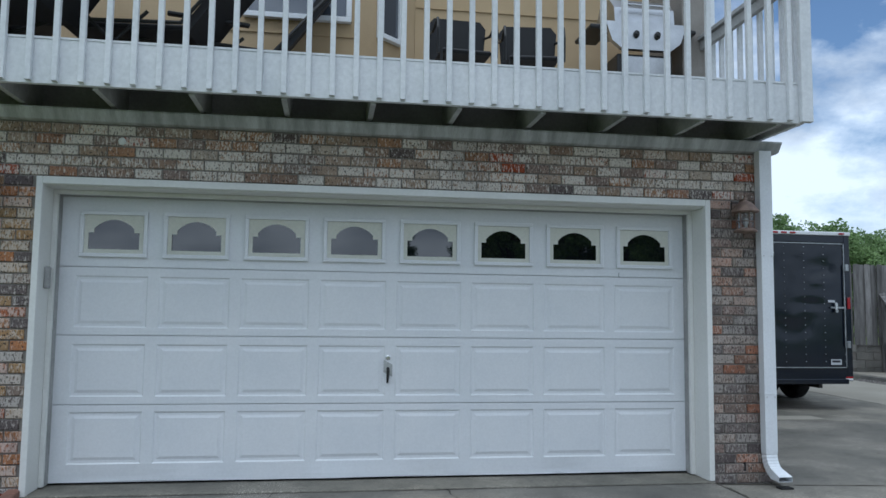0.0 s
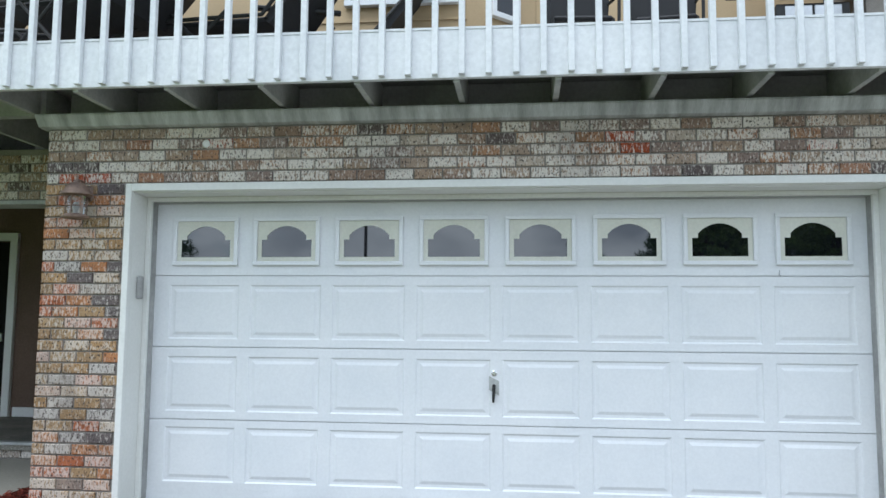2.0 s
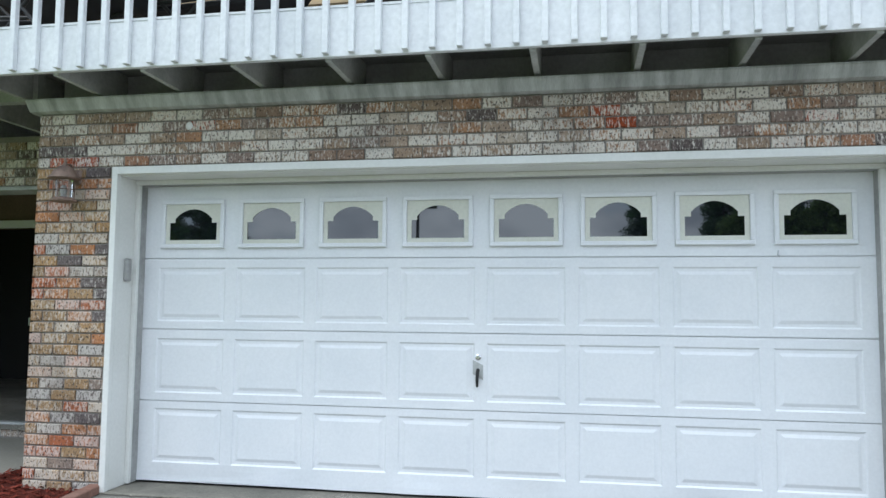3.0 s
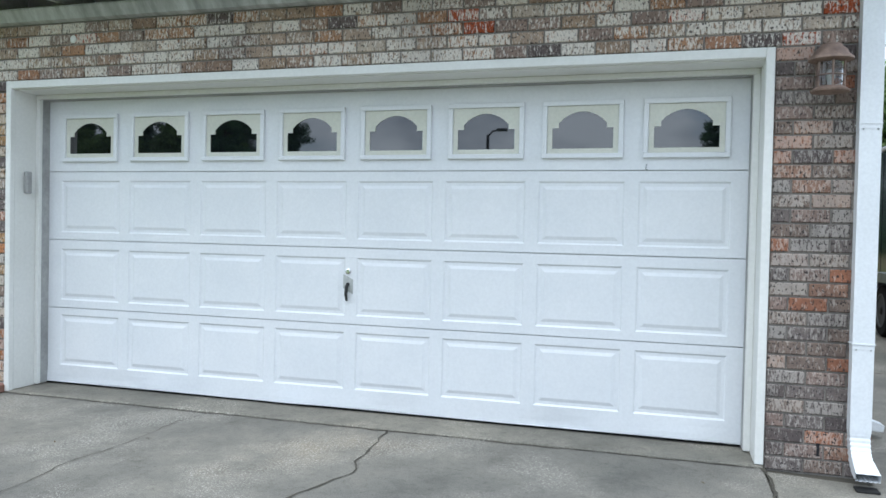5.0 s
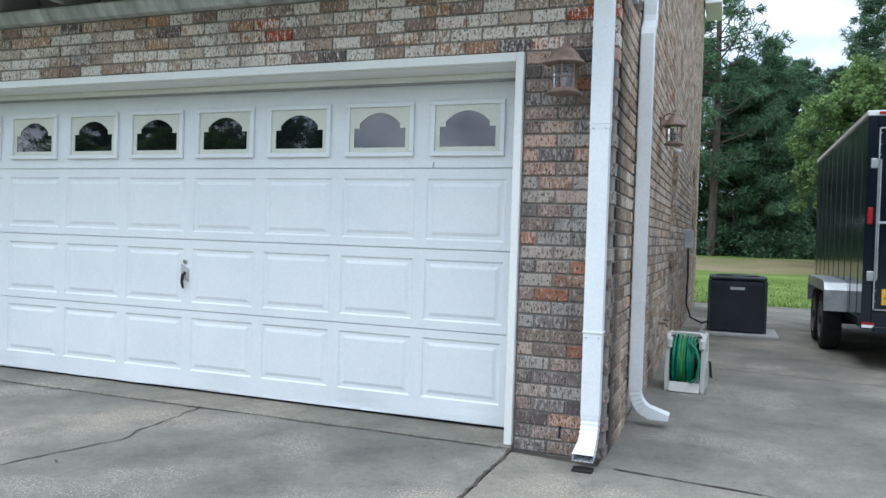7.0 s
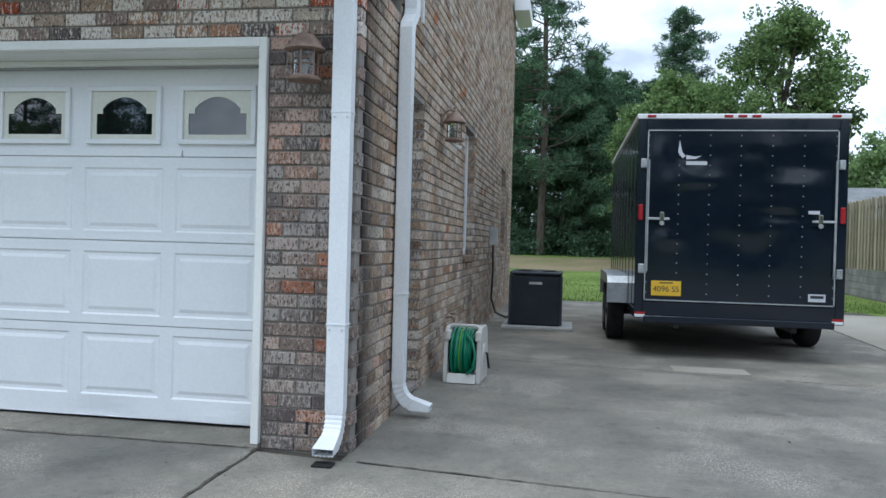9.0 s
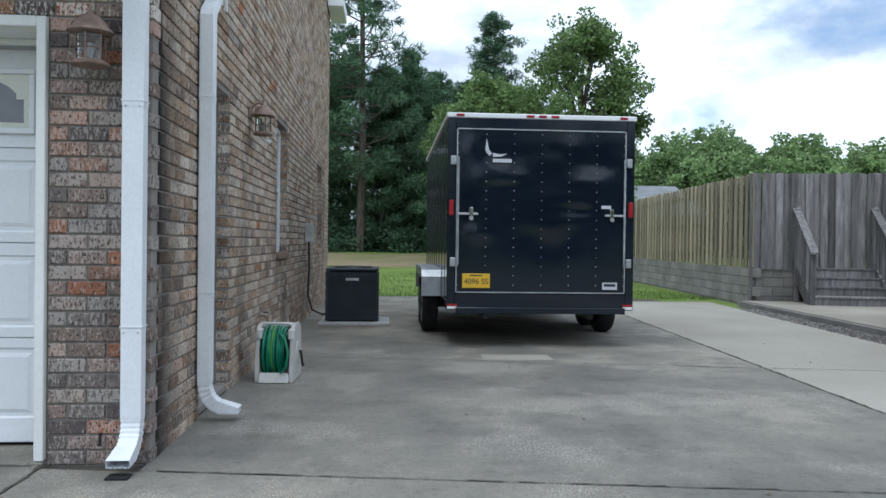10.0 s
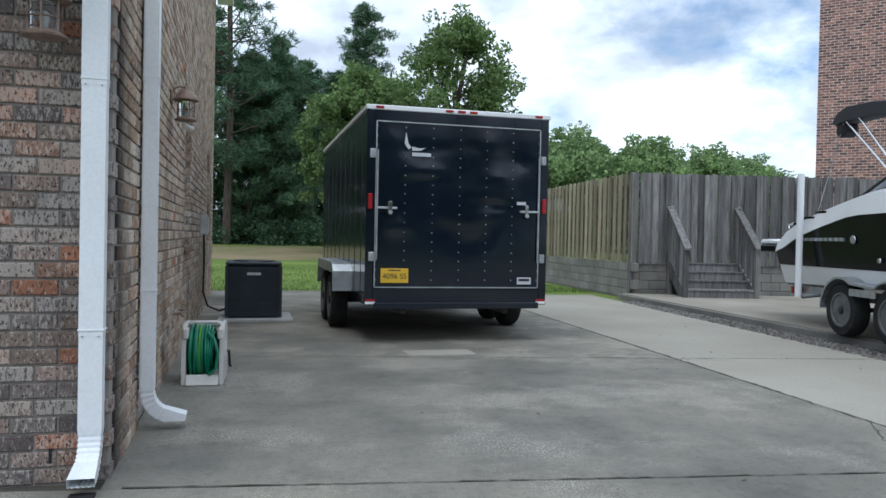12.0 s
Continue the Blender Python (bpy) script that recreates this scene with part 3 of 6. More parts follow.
def door_section(z0, z1, panels):
    """One section of the door: a flat skin with its panels pressed in."""
    bm = bmesh.new()
    zl, zh = z0 + 0.004, z1 - 0.004
    if panels:
        pz0, pz1 = (z0 + 0.058, z1 - 0.068) if z0 > 0.1 else (z0 + 0.135, z1 - 0.055)
        xs = [DL]
        for i in range(8):
            a = -0.045 + COL * i
            emboss(bm, a, pz0, a + 0.535, pz1)
            xs += [a, a + 0.535]
        xs.append(DR)
        for i in range(0, len(xs), 2):
            bm.faces.new([bm.verts.new(p) for p in ((xs[i], 0, pz0), (xs[i + 1], 0, pz0), (xs[i + 1], 0, pz1), (xs[i], 0, pz1))])
        bm.faces.new([bm.verts.new(p) for p in ((DL, 0, pz1), (DR, 0, pz1), (DR, 0, zh), (DL, 0, zh))])
        # the lowest band is buckled from knocks
        soft = 0.007 if z0 < 0.1 else 0.0
        low = [(DL + (DR - DL) * k / 60) for k in range(61)]
        grid = [[bm.verts.new((x, soft * f * (math.sin(2.1 * x + 0.6) + 0.8 * math.sin(5.3 * x) + 0.6 * math.sin(11.7 * x + 1)), zl + (pz0 - zl) * h + 0.5 * soft * (1 - h) * math.sin(3.1 * x))) for x in low] for h, f in ((0, 1), (0.3, 0.8), (0.65, 0.35), (1, 0))]
        for ra, rb in zip(grid, grid[1:]):
            for k in range(60):
                bm.faces.new((ra[k], ra[k + 1], rb[k + 1], rb[k]))
    else:
        bm.faces.new([bm.verts.new(p) for p in ((DL, 0, zl), (DR, 0, zl), (DR, 0, zh), (DL, 0, zh))])
    bmesh.ops.remove_doubles(bm, verts=bm.verts, dist=0.0005)
    box(bm, DL, 0.022, z0, DR, 0.050, z1)
    box(bm, DL, 0.0005, zh, DR, 0.014, zh + 0.0015)
    box(bm, DL, 0.0005, zl - 0.0015, DR, 0.014, zl)
    return bm


for k in range(4):
    sec = part("door_section", door_section(ZS[k], ZS[k + 1], k < 3), WHITE, gd)
part("bottom_seal", tubes(([(DL, 0.02, 0.026), (1.2, 0.02, 0.028), (DR, 0.02, 0.026)], 0.011)), RUBBER, gd, "black rubber bottom seal")


def arch(x0, x1, z0, z1, shoulder, notch, n=10):
    """The outline of a window with stepped shoulders under an arch."""
    zc = z1 - shoulder
    pts = [(x0, z0), (x1, z0), (x1, zc - 0.03), (x1 - notch, zc - 0.03), (x1 - notch, zc)]
    a0, a1 = x1 - notch, x0 + notch
    for i in range(1, n):
        u = i / n
        pts.append((a0 + (a1 - a0) * u, zc + shoulder * math.sin(math.pi * u) ** 0.75))
    return pts + [(x0 + notch, zc), (x0 + notch, zc - 0.03), (x0, zc - 0.03)]


def door_window(i):
    x0 = -0.025 + COL * i
    x1, z0, z1 = x0 + 0.500, 1.737, 2.095
    fr = part("window_frame", boxes((x0, -0.024, z0, x1, -0.0008, z0 + 0.03), (x0, -0.024, z1 - 0.03, x1, -0.0008, z1), (x0, -0.024, z0 + 0.03, x0 + 0.03, -0.0008, z1 - 0.03),
                                    (x1 - 0.03, -0.024, z0 + 0.03, x1, -0.0008, z1 - 0.03), bev=0.003), WHITE, gd)
    a, b, c, d = x0 + 0.031, x1 - 0.031, z0 + 0.031, z1 - 0.031
    ga, gb, gc, gz = a + 0.031, b - 0.031, c + 0.030, d - 0.035
    op = arch(ga, gb, gc, gz, 0.072, 0.040)
    bm = bmesh.new()
    half = len(op)
    zn = op[2][1]
    outer = [(a, c), (b, c), (b, zn), (b, zn + 0.02), (b, d)] + [(x, d) for x, z in op[5:-3]] + [(a, d), (a, zn + 0.02), (a, zn)]
    vi = [bm.verts.new((x, -0.0095, z)) for x, z in op]
    vb = [bm.verts.new((x, -0.004, z)) for x, z in op]
    vo = [bm.verts.new((x, -0.0095, z)) for x, z in outer]
    for k in range(half):
        j = (k + 1) % half
        bm.faces.new((vi[k], vi[j], vo[j], vo[k]))
        bm.faces.new((vi[k], vb[k], vb[j], vi[j]))
    part("insert", bm, CREAM, fr, "cream insert with an arched opening")
    part("pane", boxes((a + 0.004, -0.0045, c + 0.004, b - 0.004, -0.001, d - 0.004)), TINTED, fr, "dark reflecting glass")


for i in range(8):
    door_window(i)
lock = part("lock", lathe(bmesh.new(), [(0.02, 0), (0.02, -0.008), (0.012, -0.012)], 16, (2.368, 0, 0.975), "y"), CHROME, gd, "round chrome lock")
bm = bmesh.new()
prism(bm, [(2.333, 0.86), (2.403, 0.82), (2.403, 0.92), (2.333, 0.955)], -0.006, 0.0, "y")
hd = part("handle", bm, GREYPAINT, gd, "grey metal lift handle")
part("grip", tubes(([(2.368, -0.004, 0.89), (2.368, -0.03, 0.87), (2.366, -0.034, 0.82), (2.364, -0.016, 0.775)], [0.012, 0.012, 0.011, 0.008])), BLACKMETAL, hd)
part("scratch", tubes(([(4.325, -0.002, 1.70), (4.32, -0.006, 1.67), (4.33, -0.004, 1.662)], 0.004)), GALV, gd, "small bent metal tab")

kp = thing("keypad", "small grey keypad on the white door trim", "keypad", pose(TL + 0.076, 0.117, 1.482))
part("case", boxes((-0.03, -0.026, 0, 0.006, 0.026, 0.165), bev=0.008), JOIST, kp)

# ---- upper deck ----
DKY, DKR, DKL = -0.56, 5.505, -6.5
deck = thing("deck", "white painted timber deck on joists above the garage", "deck", None, "", "structure")
part("fascia", boxes((DKL, DKY, 2.836, DKR, DKY + 0.038, 3.145), bev=0.003), DECK_WHITE, deck)
part("fascia", boxes((DKR - 0.038, DKY + 0.04, 2.836, DKR, 1.8, 3.145), bev=0.003), DECK_WHITE, deck)
part("fascia_lip", boxes((DKL, DKY - 0.004, 3.145, DKR, DKY + 0.1, 3.16)), DECK_WHITE, deck)
# decking and blocking are coloured darker for the shade under the deck
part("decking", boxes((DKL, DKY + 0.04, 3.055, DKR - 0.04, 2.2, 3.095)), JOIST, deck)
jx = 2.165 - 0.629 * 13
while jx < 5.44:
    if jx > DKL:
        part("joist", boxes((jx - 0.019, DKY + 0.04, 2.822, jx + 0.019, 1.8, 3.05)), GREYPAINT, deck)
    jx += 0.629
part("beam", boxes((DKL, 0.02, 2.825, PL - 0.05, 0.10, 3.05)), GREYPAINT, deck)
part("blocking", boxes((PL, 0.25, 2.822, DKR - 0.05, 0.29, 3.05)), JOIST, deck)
me = mesh_of("baluster", boxes((-0.019, -0.04, 2.85, 0.019, 0.0, 4.06), bev=0.003), DECK_WHITE)
bx = -0.467 - 0.1668 * 36
while bx < DKR - 0.03:
    if bx > DKL:
        o = new("baluster", me)
        o.parent, o.location = deck, (bx, DKY - 0.001, 0)
    bx += 0.1668
by = DKY + 0.13
while by < 1.75:
    o = new("baluster", me)
    o.parent = deck
    o.matrix_basis = pose(DKR + 0.001, by, 0, 0, 0, 90)
    by += 0.162
part("corner_post", boxes((DKR - 0.05, DKY - 0.05, 2.84, DKR + 0.045, DKY - 0.002, 4.06), bev=0.004), DECK_WHITE, deck)
part("top_rail", boxes((DKL, DKY - 0.07, 4.06, DKR + 0.07, DKY + 0.07, 4.10), bev=0.004), DECK_WHITE, deck)
# side rail repeats the white front rail in a shaded grey
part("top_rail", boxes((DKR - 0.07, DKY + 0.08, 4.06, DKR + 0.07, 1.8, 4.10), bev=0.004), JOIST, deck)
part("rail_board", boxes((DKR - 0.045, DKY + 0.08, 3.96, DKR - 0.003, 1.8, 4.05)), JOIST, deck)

# upper storey behind the deck
BAY, BACK = 1.2, 1.8
structure("wall_upper_bay", boxes((-9, BAY, 3.10, 2.09, BAY + 0.2, 5.95)), STUCCO, "beige stucco bay wall behind the deck", "wall")
bm = bmesh.new()
prism(bm, [(2.093, BAY), (2.70, BACK), (2.70, BACK + 0.2), (2.093, BAY + 0.28)], 3.10, 5.95, "z")
structure("wall_upper_angle", bm, STUCCO, "beige stucco angled bay wall", "wall")
structure("wall_upper", boxes((2.703, BACK, 3.10, WX - 0.262, BACK + 0.2, 5.95)), STUCCO, "beige stucco upper wall behind the deck", "wall")
structure("trim_upper", boxes((-9, BAY - 0.015, 3.93, 2.10, BAY - 0.002, 3.95), (2.72, BACK - 0.015, 4.52, WX - 0.26, BACK - 0.002, 4.535)), STUCCO, "raised stucco line on the upper wall", "trim")


def sash_window(name, w, h, m, label, rails=()):
    """A white-framed window: frame, sill and panes; faces -y, from its lower left corner."""
    win = thing(name, label, "window", m, "", "structure")
    f = 0.05
    part("window_frame", boxes((0, -0.03, 0, w, 0.03, f), (0, -0.03, h - f, w, 0.03, h), (0, -0.03, f, f, 0.03, h - f), (w - f, -0.03, f, w, 0.03, h - f), bev=0.004), WHITE, win)
    zs = [f, *rails, h - f]
    for a, b in zip(zs, zs[1:]):
        part("pane", boxes((f, 0.0, a + 0.01, w - f, 0.006, b - 0.01)), HOUSEGLASS, win)
    for r in rails:
        part("rail", boxes((f, -0.02, r - 0.015, w - f, 0.02, r + 0.015)), WHITE, win)
    return win


sash_window("window_1", 1.0, 1.0, pose(1.03, BAY - 0.04, 4.06), "white-framed window in the beige bay wall")
ang = math.degrees(math.atan2(BACK - BAY, 2.70 - 2.093))
sash_window("window_2", 0.34, 1.1, pose(2.30, BAY + 0.16, 4.02, 0, 0, ang), "narrow white-framed window in the angled bay wall")

# ---- side wall openings ----
dr = thing("door_side", "white panelled side door set back in the brick", "door", pose(WX - 0.16, 1.0, 0.0), "", "structure")
part("leaf", boxes((-0.04, 0.04, 0.05, 0.0, 0.88, 2.10), bev=0.004), WHITE, dr)
part("door_frame", boxes((-0.05, 0.0, 0.05, 0.03, 0.04, 2.268), (-0.05, 0.88, 0.05, 0.03, 0.918, 2.268), (-0.05, 0.04, 2.1, 0.03, 0.88, 2.268)), WHITE, dr)
part("threshold", boxes((-0.05, 0.0, 0.0, 0.14, 0.918, 0.049), bev=0.004), MORTAR, dr, "brick threshold")
for z0, z1 in ((0.2, 0.9), (1.05, 1.9)):
    for ya, yb in ((0.14, 0.42), (0.50, 0.78)):
        part("panel", boxes((0.001, ya, z0, 0.012, yb, z1), bev=0.005), WHITE, dr)
for nm, y0, w in (("window_3", 4.36, 0.90), ("window_4", 9.10, 0.90)):
    sash_window(nm, w, 1.46, pose(WX - 0.12, y0, 1.03, 0, 0, 90), "white-framed sash window in the brick side wall", (0.73,))
    structure("sill_brick", boxes((WX - 0.10, y0 - 0.02, 0.955, WX + 0.02, y0 + w + 0.02, 1.03), bev=0.004), BRICK_SIDE, "sloping brick window sill", "sill")

# ---- porch beside the garage ----
structure("wall_porch_band", boxes((-6.5, 1.02, 2.36, PL, 1.27, 2.81)), MORTAR, "brick band over the shaded porch opening", "wall")
structure("lintel_porch", boxes((-6.5, 1.0, 2.325, PL, 1.26, 2.358), bev=0.004), GREYPAINT, "grey steel lintel over the porch opening", "trim")
structure("porch_floor", boxes((-6.5, 1.80, 0.085, PL, 6.0, 0.135)), CONCRETE, "smooth grey porch floor", "floor")
structure("porch_step", boxes((-6.5, 1.84, -0.1, PL, 2.0, 0.084)), MORTAR, "brick riser of the porch step", "step")
structure("porch_edge", boxes((-6.5, 1.78, 0.136, PL, 1.86, 0.16)), GREYPAINT, "pale metal threshold on the porch step", "trim")
structure("wall_porch_back", boxes((-3.72, 3.75, 0.136, PL, 3.9, 2.75), (-6.5, 3.77, 2.3, -3.72, 3.9, 2.75)), surface("brown_paint", (0.12, 0.08, 0.055), (0.17, 0.11, 0.08), 2, 40, 0.8), "brown painted wall inside the porch", "wall")
# near-black stands in for the unlit room; left wall unseen, added to block light
structure("wall_porch_inside", boxes((-6.5, 5.9, 0.136, PL, 6.0, 2.75), (-6.6, 1.0, -0.1, -6.5, 6.0, 3.05)), DARK, "near-black wall beyond the open doorway and added left wall that blocks light", "wall")
structure("ceiling_porch", boxes((-6.5, 1.28, 2.76, PL, 6.0, 2.80)), GREYPAINT, "plain porch ceiling", "ceiling")
fr = structure("door_porch", boxes((-3.80, 3.70, 0.136, -3.70, 3.76, 2.3), (-5.2, 3.70, 2.301, -3.70, 3.76, 2.40), bev=0.005), TRIM, "white frame of the dark open doorway in the porch", "door frame")
part("hinge", boxes((-3.86, 3.70, 1.05, -3.842, 3.73, 1.15)), STEEL, fr)
structure("baseboard", boxes((-3.66, 3.72, 0.137, PL - 0.02, 3.748, 0.25), bev=0.004), TRIM, "white baseboard inside the porch", "baseboard")
structure("walkway", boxes((-6.5, -0.6, -0.1, -1.35, 1.83, 0.0), bev=0.006), CONCRETE_LIGHT, "pale concrete walkway to the porch", "pavement")
structure("planting_bed", boxes((-1.34, -2.2, -0.08, -0.27, 1.83, 0.005)), MULCH, "bed of red wood mulch beside the garage", "ground")
bm = bmesh.new()
for i in range(1500):
    x, y = random.uniform(-1.33, -0.33), random.uniform(-2.0, 1.0)
    a, b, c = random.uniform(0.012, 0.035), random.uniform(0.005, 0.011), random.uniform(0.003, 0.006)
    m = pose(x, y, 0.012 + random.uniform(0, 0.012), random.uniform(-30, 30), random.uniform(-30, 30), random.uniform(0, 180))
    vs = [bm.verts.new(m @ Vector(p)) for p in ((-a, -b, 0), (a, -b, 0), (a, b, 0), (-a, b, 0), (0, 0, c * 2))]
    for q in ((0, 1, 4), (1, 2, 4), (2, 3, 4), (3, 0, 4), (3, 2, 1, 0)):
        bm.faces.new([vs[k] for k in q])
tagged(part("mulch_chips", bm, MULCH), "loose red wood chips on the bed", "mulch", "", "stuff")
edging = thing("bed_edging", "row of reddish concrete edging bricks round the mulch bed", "edging", None, "", "structure")
me_edge = mesh_of("edging_brick", boxes((-0.1, -0.045, 0, 0.1, 0.045, 0.06), bev=0.006), surface("edging_block", (0.22, 0.11, 0.08), (0.34, 0.20, 0.15), 5, 60, 0.95, per=0.25, bump=0.4))
for k in range(10):
    o = new("edging_brick", me_edge)
    o.parent, o.matrix_basis = edging, pose(-0.275 + 0.030 * k, -0.06 - 0.205 * k, 0.0, 0, 0, 98)

# ---- lanterns ----


def lantern(m, label):
    """A wall lantern: round back plate, hook, roof, caged glass and base; out from the wall along -y, origin at the wall."""
    t = thing("wall_lantern", label, "wall lamp", m @ Matrix.Diagonal((1.10, 1.0, 0.86, 1)), "lanterns on the house")
    part("back_plate", boxes((-0.05, -0.018, 0.17, 0.05, 0.0, 0.30), bev=0.01), COPPER, t)
    part("arm", tubes(([(0, -0.015, 0.27), (0, -0.035, 0.315), (0, -0.07, 0.335), (0, -0.11, 0.325)], 0.007)), COPPER, t)
    c = (0, -0.12, 0)
    part("roof", lathe(bmesh.new(), [(0.004, 0.375), (0.010, 0.36), (0.006, 0.345), (0.014, 0.33), (0.018, 0.312), (0.045, 0.300), (0.052, 0.285), (0.072, 0.262), (0.080, 0.238), (0.100, 0.218), (0.102, 0.205), (0.09, 0.198), (0.06, 0.195)], 20, c), COPPER, t, "", True)
    part("cage_ring", lathe(bmesh.new(), [(0.066, 0.105), (0.071, 0.110), (0.066, 0.115)], 18, c, cap=False), COPPER, t)
    part("glass", lathe(bmesh.new(), [(0.052, 0.045), (0.055, 0.19)], 16, c), CLEAR, t, "clear glass chimney", True)
    part("bulb", lathe(bmesh.new(), [(0.010, 0.05), (0.011, 0.07), (0.016, 0.10), (0.014, 0.13), (0.006, 0.145)], 12, c), PLASTIC, t, "white spiral bulb", True)
    for k in range(6):
        a = math.pi * (k + 0.5) / 3
        x, y = 0.064 * math.cos(a), -0.12 + 0.064 * math.sin(a)
        part("bar", tubes(([(x, y, 0.03), (x, y, 0.195)], 0.005), n=6), COPPER, t)
    part("base", lathe(bmesh.new(), [(0.02, 0.0), (0.085, 0.012), (0.088, 0.022), (0.06, 0.045), (0.03, 0.05)], 20, c), COPPER, t, "", True)
    return t


lantern(pose(5.25, 0, 2.02), "weathered copper caged lantern on the brick pier")
lantern(pose(-0.555, 0, 2.03), "weathered copper caged lantern on the brick pier by the porch")
side_lamp = lantern(pose(WX, 2.70, 2.075, 0, 0, 90), "weathered grey lantern with a white sensor on the side wall")
part("sensor", tubes(([(0, -0.10, 0.0), (0.02, -0.13, -0.03), (0.05, -0.17, -0.05)], [0.008, 0.016, 0.024])), WHITE, side_lamp, "small white motion sensor")

# ---- downspouts ----


def gutter_pipe(bm, path, w, d, swell=None):
    """A ribbed rectangular pipe swept along points in a plane; w across, d deep."""
    path = [Vector(p) for p in path]
    prof = []
    nr = 5
    for i in range(nr):
        prof += [(-w / 2 + w * (i + 0.15) / nr, -d / 2), (-w / 2 + w * (i + 0.5) / nr, -d / 2 + 0.008), (-w / 2 + w * (i + 0.85) / nr, -d / 2)]
    prof += [(w / 2, -d / 2 + 0.008), (w / 2, d / 2), (-w / 2, d / 2), (-w / 2, -d / 2 + 0.008)]
    rings = []
    for i, p in enumerate(path):
        t = (path[min(i + 1, len(path) - 1)] - path[max(i - 1, 0)]).normalized()
        u = Vector((1, 0, 0))
        v = t.cross(u).normalized()
        sa, sb = swell[i] if swell else (1, 1)
        rings.append([bm.verts.new(p + u * a * sa + v * b * sb) for a, b in prof])
    for a, b in zip(rings, rings[1:]):
        for k in range(len(prof)):
            j = (k + 1) % len(prof)
            bm.faces.new((a[k], b[k], b[j], a[j]))
    return bm


def downspout(m, top, label, elbow=False, cuts=(1.84, 0.69)):
    """A white downspout with a curved kick-out at the foot; the wall is at y = 0, the pipe in front of it."""
    t = thing("downspout", label, "downspout", m, "downspouts on the house")
    y = -0.055
    up = [(0, y, top), (0, y, 0.30)] if not elbow else [(0.13, y, 5.9), (0.13, y, top + 0.10), (0.115, y, top + 0.055), (0.02, y, top - 0.02), (0, y, top - 0.06), (0, y, top - 0.12), (0, y, 0.28)]
    foot, swell = [], []
    for k in range(19):            # pleated bend: pinched and full by turns
        a = radians(78) * min(1, max(0, (k - 2) / 13))
        foot.append((0, y - 0.135 * (1 - math.cos(a)) - max(0, k - 15) * 0.038, 0.24 - 0.155 * math.sin(a) - max(0, k - 15) * 0.006 + (0.02 * (2 - k) if k < 2 else 0)))
        pinch = 0.93 if 3 <= k <= 14 and k % 2 else 1.0
        swell.append((pinch if k < 16 else 1.0 + 0.05 * (k - 15), pinch if k < 16 else 1.0 - 0.16 * (k - 15)))
    w, d = 0.108, 0.085
    part("pipe", gutter_pipe(bmesh.new(), up[:-1] + [(0, y, cuts[0])], w, d), SPOUT, t)
    part("pipe", gutter_pipe(bmesh.new(), [(0, y, cuts[0] + 0.02), (0, y, cuts[1])], w * 0.97, d * 0.97), SPOUT, t)
    part("pipe", gutter_pipe(bmesh.new(), [(0, y, cuts[1] + 0.02), (0, y, 0.255)], w * 0.95, d * 0.95), SPOUT, t)
    part("elbow", gutter_pipe(bmesh.new(), foot, w * 0.92, d * 0.92, swell), SPOUT, t, "curved kick-out elbow")
    for z in (cuts[0] + 0.03, cuts[1] + 0.03):
        part("seam", boxes((-w / 2 - 0.003, y - d / 2 - 0.003, z - 0.004, w / 2 + 0.003, y + d / 2, z + 0.002)), SPOUT, t)
        for sx in (-0.035, 0.035):
            part("screw", lathe(bmesh.new(), [(0.005, 0), (0.003, -0.004)], 8, (sx, y - d / 2 - 0.003, z - 0.03), "y"), STEEL, t)
    return t


downspout(pose(5.452, 0, 0), 2.72, "white metal downspout with a kick-out foot at the house corner")
downspout(pose(WX, 0.93, 0, 0, 0, 90), 2.66, "white metal downspout on the side wall beside the door", True, (2.05, 0.80))
splash = thing("splash_pad", "crushed black drain end under the corner downspout", "drain", pose(5.452, -0.27, 0.0))
part("pad", boxes((-0.055, -0.03, 0, 0.055, 0.05, 0.012), bev=0.004), RUBBER, splash)

# ---- side wall fittings ----
mb = thing("meter_box", "grey electric disconnect box with a cable on the side wall", "electric box", pose(WX, 7.31, 1.15))
part("box", boxes((0, -0.09, 0, 0.10, 0.09, 0.27), bev=0.006), GREYPAINT, mb)
part("lid", boxes((0.101, -0.08, 0.02, 0.112, 0.08, 0.25), bev=0.004), GREYPAINT, mb)
part("cable", tubes(([(0.05, 0, 0), (0.06, -0.02, -0.4), (0.05, -0.05, -0.8), (0.12, -0.10, -1.0), (0.28, -0.18, -1.06), (0.42, -0.3, -1.0)], 0.014)), BLACK, mb, "black flexible cable")
hb = thing("hose_bib", "old brass hose tap on the side wall", "tap", pose(WX, 3.24, 0.45))
part("body", tubes(([(0, 0, 0), (0.06, 0, 0), (0.09, 0, -0.03)], 0.012)), COPPER, hb)
part("wheel_handle", lathe(bmesh.new(), [(0.03, 0), (0.03, 0.008)], 10, (0.07, 0, 0.03), "z"), BLACKMETAL, hb)
sv = thing("side_soffit", "white eave return at the back corner of the roof", "eave", pose(WX, 10.6, 5.66), "", "structure")
part("fascia", boxes((-0.3, -8.0, 0.30, 0.02, 1.2, 0.46), (0.021, 0, 0, 0.32, 1.2, 0.22), bev=0.01), WHITE, sv)

